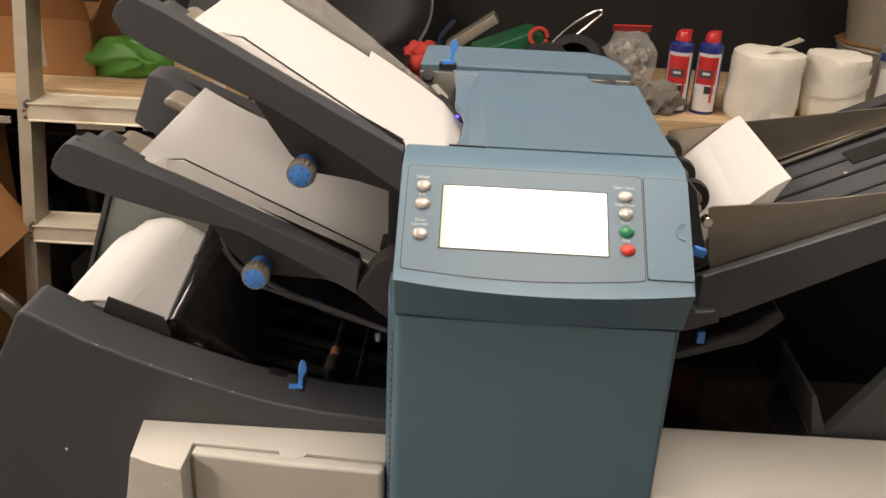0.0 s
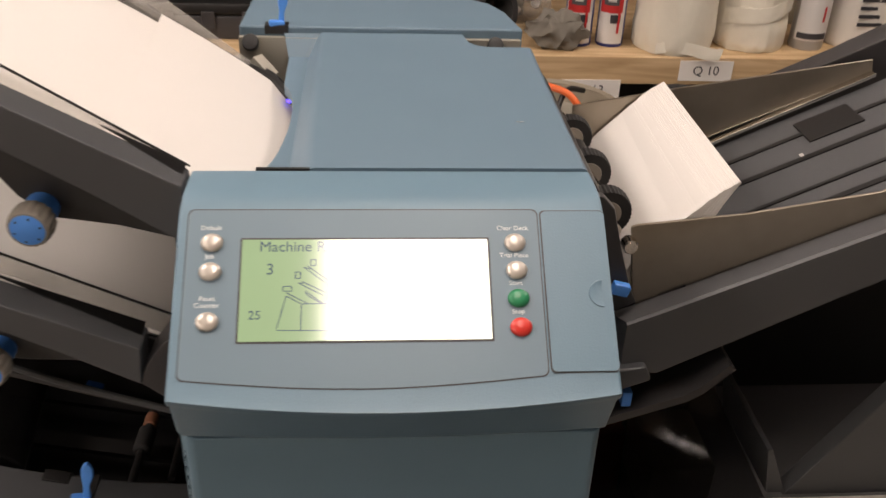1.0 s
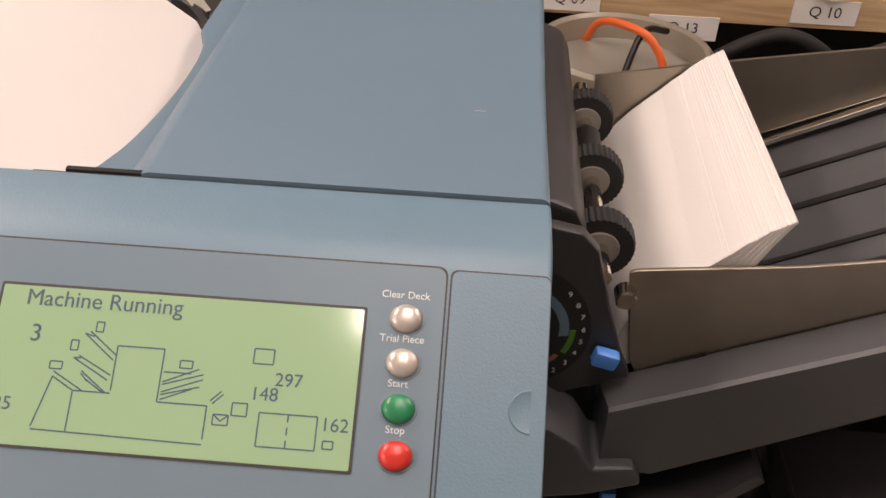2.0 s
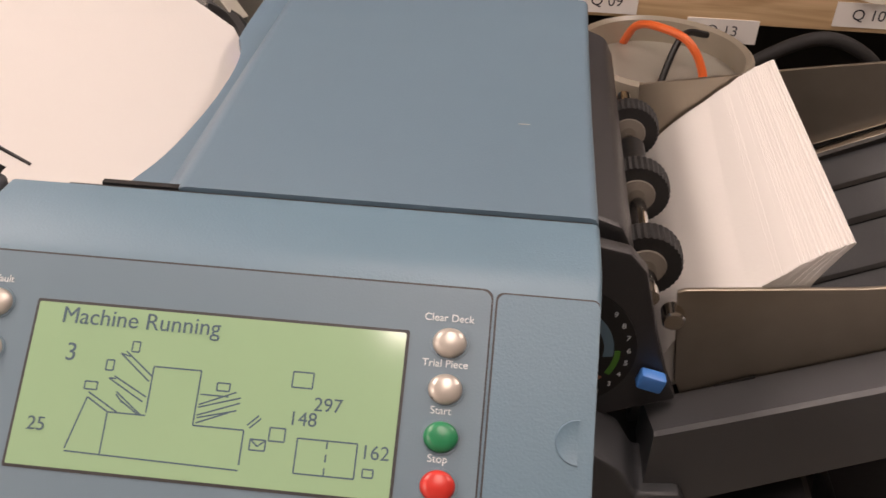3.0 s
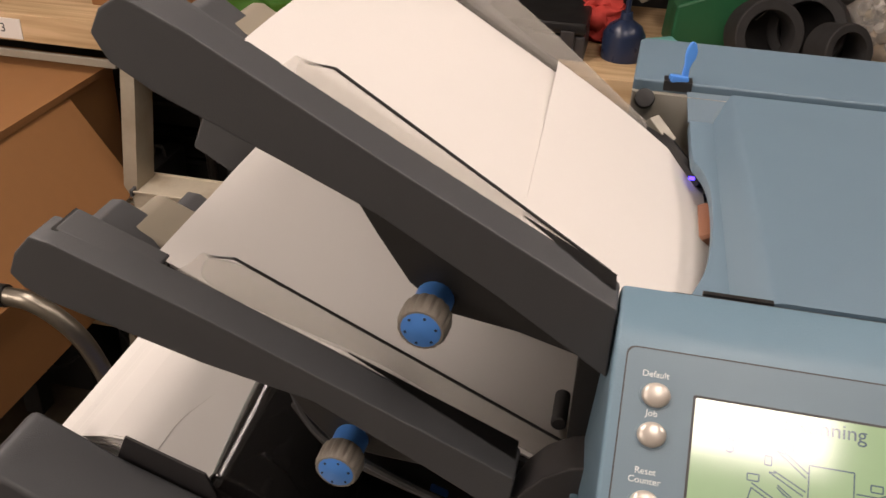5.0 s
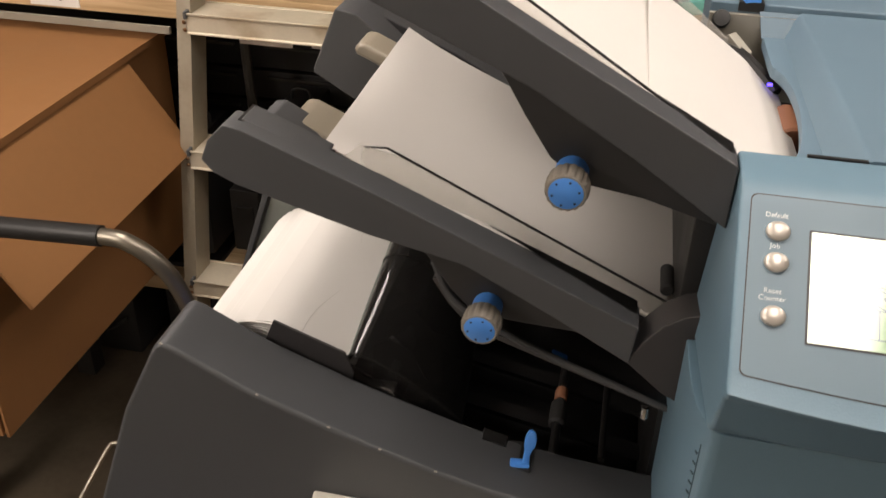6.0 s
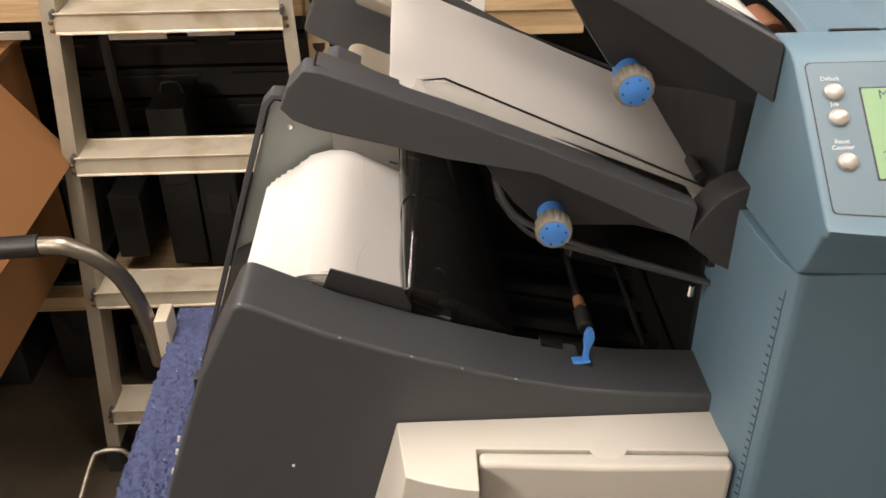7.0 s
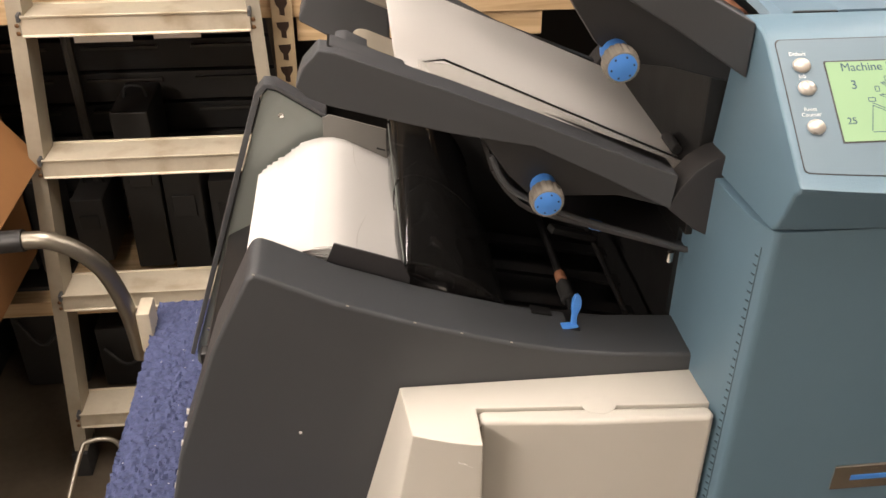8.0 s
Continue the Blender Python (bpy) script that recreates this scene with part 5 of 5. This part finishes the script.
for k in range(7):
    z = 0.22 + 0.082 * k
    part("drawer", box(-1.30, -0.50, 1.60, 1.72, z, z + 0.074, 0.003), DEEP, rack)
    for x in (-1.16, -0.90, -0.64):
        part("drawer_lip", box(x - 0.09, x + 0.09, 1.588, 1.60, z + 0.055, z + 0.062, 0.001), DARK, rack)

# ---------------------------------------------------------------- drum and cables
drum = root("waste_drum", (0.385, 0.985, FLOOR), "cream plastic drum with a rolled rim", "drum")
part("shell", lathe([(0.10, FLOOR), (0.115, 0.2), (0.12, 0.80), (0.123, 0.89), (0.13, 0.90), (0.13, 0.915), (0.124, 0.92), (0.118, 0.915), (0.115, 0.89), (0.11, 0.80), (0.105, 0.2), (0.09, FLOOR + 0.02)], Matrix.Translation((0.385, 0.985, 0)), 48), PAD, drum)
part("waste", roughen(lathe([(0.104, 0.800), (0.104, 0.812), (0.07, 0.835), (0.02, 0.828)], Matrix.Translation((0.385, 0.985, 0)), 32), 0.008, 30), WASTE, drum, "brown heap of waste inside")
part("inner_ring", lathe([(0.1150, 0.866), (0.1135, 0.868), (0.1132, 0.874), (0.1150, 0.876)], Matrix.Translation((0.385, 0.985, 0)), 48), BEIGE_METAL, drum)
part("rim_band", lathe([(0.1265, 0.868), (0.1275, 0.870), (0.1275, 0.880), (0.1265, 0.882)], Matrix.Translation((0.385, 0.985, 0)), 48), BEIGE_METAL, drum)
solo("orange_cable", tube([(0.34, 1.09, 0.88), (0.352, 1.05, 0.925), (0.378, 1.0, 0.945), (0.42, 0.97, 0.935), (0.447, 0.955, 0.88), (0.45, 0.95, 0.78)], 0.006, 10), ORANGE, "thick orange rubber cable hanging over the drum", "cable")
solo("black_cable", tube([(0.37, 0.93, 0.80), (0.385, 0.95, 0.88), (0.41, 0.985, 0.94), (0.45, 1.02, 0.93)], 0.005, 8), BLACK, "thin black cable hanging in the drum", "cable")
solo("black_hose", tube([(0.48, 1.12, 0.78), (0.53, 1.12, 0.832), (0.60, 1.12, 0.880), (0.655, 1.12, 0.896), (0.71, 1.12, 0.878), (0.75, 1.12, 0.838), (0.79, 1.13, 0.74)], 0.011, 12), RUBBER, "thick black hose looped below the shelf", "hose")

# ---------------------------------------------------------------- things on the shelf
PLACE[0] = Matrix.Translation(SHELF_PIVOT) @ Matrix.Scale(1.044, 4) @ Matrix.Translation(-SHELF_PIVOT)


def spray_can(x, y, r, h, body, cap, bands, label):
    can = root("spray_can", (x, y, SH), label, "spray can", "spray cans")
    part("body", lathe([(r * 0.94, 0), (r, 0.004), (r, h * 0.80), (r * 0.93, h * 0.845), (r * 0.62, h * 0.885)], Matrix.Translation((x, y, SH)), 32), body, can)
    part("cap", joined(lathe([(r * 0.60, 0), (r * 0.62, h * 0.05), (r * 0.5, h * 0.10), (r * 0.42, h * 0.115)], Matrix.Translation((x, y, SH + h * 0.885)), 24),
                       box(x - r * 0.25, x + r * 0.6, y - r * 0.2, y + r * 0.2, SH + h * 0.94, SH + h * 1.02, 0.002)), cap, can)
    for i, (material, z0, z1, a0, a1) in enumerate(bands):
        pts_in = [(x + (r + 0.0002) * math.cos(radians(a)), y + (r + 0.0002) * math.sin(radians(a))) for a in range(a0, a1 + 1, 8)]
        pts_out = [(x + (r + 0.0008 + 0.0004 * i) * math.cos(radians(a)), y + (r + 0.0008 + 0.0004 * i) * math.sin(radians(a))) for a in range(a1 - (a1 - a0) % 8, a0 - 1, -8)]
        part("printed_band", poly(pts_in + pts_out, SH + z0 * h, SH + z1 * h, "z"), material, can)
    return can


BANDS = [(CAN_WHITE, 0.04, 0.76, 195, 315), (CAN_RED, 0.38, 0.72, 203, 299), (GREY, 0.46, 0.56, 219, 283), (CAN_WHITE, 0.50, 0.53, 235, 267), (INK, 0.27, 0.36, 251, 291), (CAN_RED, 0.16, 0.70, 280, 288)]
spray_can(0.482, 1.262, 0.027, 0.178, CAN_BLUE, CAN_RED, BANDS, "navy and red spray lubricant can with a red cap")
spray_can(0.546, 1.262, 0.027, 0.178, CAN_BLUE, CAN_RED, BANDS, "navy and red spray lubricant can with a red cap")
spray_can(0.948, 1.262, 0.033, 0.195, SILVER, GREY_DK, [(CAN_BLUE, 0.70, 0.79, 180, 350), (CAN_WHITE, 0.10, 0.62, 200, 330), (CAN_RED, 0.30, 0.45, 285, 300), (INK, 0.12, 0.18, 210, 320)], "pale grey spray can with a dark valve")


def tissue_roll(x, y, r, h, loose, seed):
    roll = root("paper_roll", (x, y, SH), "creased white paper towel roll standing on the shelf", "paper roll", "paper rolls")
    bm = lathe([(r * 0.95, 0), (r, 0.01), (r * 1.02, h * 0.3), (r * 0.99, h * 0.6), (r * 1.01, h * 0.9), (r * 0.97, h), (r * 0.5, h * 1.01), (r * 0.2, h)], Matrix.Translation((x, y, SH)), 48)
    bmesh.ops.subdivide_edges(bm, edges=bm.edges[:], cuts=2, use_grid_fill=True)
    part("wound_paper", roughen(roughen(bm, 0.0040, 16, seed), 0.0022, 70, seed), TISSUE, roll, "", 60)
    if loose:
        part("loose_end", roughen(sheet(lambda u, v: (x - 0.02 + 0.07 * u + 0.02 * v, y - 0.02 + 0.02 * v, SH + h * 0.98 + 0.045 * u * (1 - 0.5 * v) + 0.01 * v), 8, 6, 0.0008), 0.006, 30, seed), TISSUE, roll, "", 60)
        part("hanging_edge", roughen(sheet(lambda u, v: (x - 0.05 + 0.12 * u, y - r * 1.02 + 0.012 * math.cos(u * 3), SH + 0.026 - 0.022 * v + 0.004 * math.sin(u * 5)), 10, 5, 0.0008), 0.004, 40, seed), TISSUE, roll, "", 60)
    else:
        part("loose_fold", sheet(lambda u, v: (x + r * 1.06 * math.cos(radians(200 + 130 * u)), y + r * 1.06 * math.sin(radians(200 + 130 * u)), SH + h * (0.34 + 0.22 * u) + 0.030 * v + 0.003 * math.sin(u * 9)), 18, 4, 0.0010), TISSUE, roll, "slack slanting outer layer", 60)
    return roll


tissue_roll(0.670, 1.255, 0.077, 0.142, True, 1.3)
tissue_roll(0.832, 1.275, 0.068, 0.140, False, 5.1)
pail = root("white_pail", (1.065, 1.30, SH), "white plastic pail with a printed label", "pail")
part("shell", lathe([(0.062, 0), (0.066, 0.01), (0.070, 0.15), (0.074, 0.152), (0.074, 0.165), (0.066, 0.168)], Matrix.Translation((1.065, 1.30, SH)), 40), WHITE_PL, pail)
for k in range(5):
    part("print_bar", box(1.03, 1.08 - 0.008 * (k % 3), 1.2315, 1.2335, SH + 0.05 + 0.016 * k, SH + 0.057 + 0.016 * k), INK, pail)
pot = root("stacked_tubs", (1.03, 1.50, SH), "tall stack of cream tubs with card between", "tubs")
for k in range(3):
    z = SH + 0.13 * k
    part("tub", lathe([(0.10, z), (0.115, z + 0.115), (0.12, z + 0.12), (0.118, z + 0.127)], Matrix.Translation((1.03, 1.50, 0)), 40), PAD, pot)
    part("card_layer", lathe([(0.125, z + 0.128), (0.127, z + 0.130), (0.1, z + 0.1305)], Matrix.Translation((1.03, 1.50, 0)), 9), CARDBOARD, pot)


def lump(name, at, size, material, label, category, seed, amount=0.35, freq=2.2, cuts=4):
    """A crumpled soft thing."""
    bm = bmesh.new()
    bmesh.ops.create_icosphere(bm, subdivisions=cuts, radius=1)
    for v in bm.verts:
        n = noise.noise_vector(v.co * freq + Vector((seed, 0, seed)))
        f = noise.noise(v.co * freq * 3 + Vector((0, seed, 0)))
        v.co += n * amount + v.co * f * amount * 0.5
        v.co.z = max(v.co.z, -0.8)
    lo = min(v.co.z for v in bm.verts)
    for v in bm.verts:
        v.co = Vector((at[0] + v.co.x * size[0], at[1] + v.co.y * size[1], at[2] + (v.co.z - lo) * size[2]))
    return solo(name, bm, material, label, category, smooth=60)


lump("work_glove", (0.435, 1.235, SH), (0.055, 0.035, 0.040), GLOVE, "crumpled grey cloth work glove on the shelf", "glove", 2.0, 0.4, 1.8)
bag = lump("clear_bag", (0.395, 1.42, SH), (0.064, 0.052, 0.080), CLEAR, "clear bag stuffed with pale plastic fittings", "bag", 7.0, 0.22, 2.5)
for k in range(46):
    q = Vector((random.uniform(-1, 1), random.uniform(-1, 1), random.uniform(-1, 1)))
    if q.length > 1:
        q.normalize()
    at = Vector((0.395 + 0.044 * q.x, 1.42 + 0.036 * q.y, SH + 0.066 + 0.050 * q.z))
    way = Vector((random.uniform(-1, 1), random.uniform(-1, 1), random.uniform(-1, 1)))
    part("fitting", lathe([(0.004, -0.006), (0.0095, -0.005), (0.0095, 0.005), (0.006, 0.006), (0.004, 0.009)], aim(at, way), 12), (PAD, WHITE_PL, GLOVE, PAD)[k % 4], bag)
part("header_card", moved(box(-0.045, 0.045, -0.002, 0.002, 0, 0.02, 0.001), pose(0.395, 1.43, SH + 0.138, 35, 0, 4)), CAN_RED, bag, "red folded card at the top")
lump("green_bag", (-0.77, 1.33, SH), (0.11, 0.06, 0.05), GREEN_BAG, "bright green crumpled plastic bag", "bag", 3.0, 0.35, 1.2)
lump("red_cloth", (-0.105, 1.40, SH), (0.05, 0.05, 0.05), RED_CLOTH, "crumpled red cloth rag on the shelf", "rag", 9.0)
lump("dark_bag", (-0.45, 1.45, SH), (0.13, 0.08, 0.08), BLACK, "black crumpled bag of offcuts", "bag", 11.0)
small = root("small_carton", (-0.97, 1.39, SH), "small open brown carton on the shelf", "carton")
part("body", box(-1.10, -0.84, 1.28, 1.50, SH, SH + 0.13, 0.003), CARDBOARD, small)
part("front_flap", moved(box(-0.13, 0.13, 0, 0.004, 0, 0.08), pose(-0.97, 1.28, SH + 0.13, 25, 0, 0)), CARDBOARD, small)
part("side_flap", moved(box(0, 0.004, -0.1, 0.1, 0, 0.06), pose(-0.84, 1.39, SH + 0.13, 0, 30, 0)), CARDBOARD, small)
part("tape", box(-0.99, -0.95, 1.2785, 1.2798, SH + 0.02, SH + 0.13), PAD, small)
oil = root("oil_can", (-0.055, 1.30, SH), "dark navy oil can with a spout", "oil can")
part("body", lathe([(0.036, 0), (0.038, 0.004), (0.038, 0.045), (0.030, 0.060), (0.012, 0.072), (0.010, 0.085)], Matrix.Translation((-0.055, 1.30, SH)), 32), NAVY, oil)
part("spout", tube([(-0.055, 1.30, SH + 0.08), (-0.05, 1.30, SH + 0.13), (-0.02, 1.29, SH + 0.17)], 0.005, 8), NAVY, oil)
crate = root("black_tray_case", (-0.24, 1.33, SH), "black plastic parts case with latches", "case")
part("shell", box(-0.42, -0.12, 1.25, 1.44, SH, SH + 0.045, 0.005), GREY_DK, crate)
part("lid", box(-0.42, -0.12, 1.25, 1.44, SH + 0.047, SH + 0.07, 0.006), BLACK, crate)
for k in range(4):
    part("latch", box(-0.39 + 0.075 * k, -0.365 + 0.075 * k, 1.243, 1.2495, SH + 0.02, SH + 0.055, 0.002), GREY_DK, crate)
gbox = root("green_case", (0.09, 1.42, SH), "dark green plastic case with a red ring handle", "case")
part("shell", moved(poly([(-0.08, 0), (0.08, 0), (0.085, 0.125), (0.060, 0.135), (-0.075, 0.085)], -0.05, 0.05, "y", 0.006, 3), pose(0.10, 1.43, SH, 0, 0, 8)), GREEN_BOX, gbox)
part("printed_bar", moved(box(-0.022, 0.022, -0.0006, 0.0006, -0.006, 0.006), pose(0.085, 1.3795, SH + 0.055, 0, -25, 8)), LABEL, gbox)
part("ring_handle", moved(tube([(0.02 * math.cos(a), 0, 0.02 * math.sin(a)) for a in [k * 0.6 for k in range(11)]], 0.005, 8, 3), pose(0.175, 1.375, SH + 0.125)), RED_CLOTH, gbox)
solo("teal_sponge", moved(box(-0.035, 0.035, -0.025, 0.025, 0, 0.03, 0.006), pose(0.01, 1.33, SH + 0.0, 0, -4, 20)), TEAL, "teal and pale scouring sponge", "sponge")
solo("grey_board", moved(box(-0.07, 0.07, -0.03, 0.03, -0.012, 0.012, 0.003), pose(0.02, 1.52, SH + 0.10, 0, -35, 0)), PAD, "pale grey block leaning on the case", "block")
for x, y, r, a in ((0.185, 1.32, 0.062, 15), (0.265, 1.36, 0.068, -20), (0.31, 1.30, 0.05, 30)):
    prof = [(r, -0.028), (r, 0.028), (r * 0.96, 0.03), (r * 0.72, 0.03), (r * 0.70, 0.028), (r * 0.70, -0.028), (r * 0.72, -0.03), (r * 0.96, -0.03), (r, -0.028)]
    solo("rubber_ring", lathe(prof, Matrix.Translation((x, y, SH + r)) @ pose(0, 0, 0, 75, 0, a), 36), RUBBER, "black rubber belt ring lying against others", "belt ring", "belt rings")
solo("wire_whisk", tube([(0.17, 1.35, SH + 0.08), (0.24, 1.37, SH + 0.15), (0.30, 1.38, SH + 0.19), (0.315, 1.38, SH + 0.185), (0.30, 1.38, SH + 0.17), (0.22, 1.36, SH + 0.10)], 0.003, 6), CHROME, "bent bright wire handle among black rings", "wire handle")

PLACE[0] = Matrix()
pan = root("dark_pan", (-0.24, 1.62, 0.9171), "dark metal pan propped upright on the shelf", "pan")
part("bowl", lathe([(0.10, 0.05), (0.13, 0.03), (0.152, 0.0), (0.158, 0.0), (0.158, -0.003), (0.14, -0.004), (0.12, 0.022), (0.09, 0.042)], Matrix.Translation((-0.24, 1.62, 0.9171 + 0.150)) @ pose(0, 0, 0, 62, 0, -14), 40), DEEP, pan)
part("rim", lathe([(0.155, 0.0), (0.160, 0.001), (0.160, -0.004), (0.155, -0.005)], Matrix.Translation((-0.24, 1.62, 0.9171 + 0.150)) @ pose(0, 0, 0, 62, 0, -14), 40), GREY, pan, "grey worn rim")
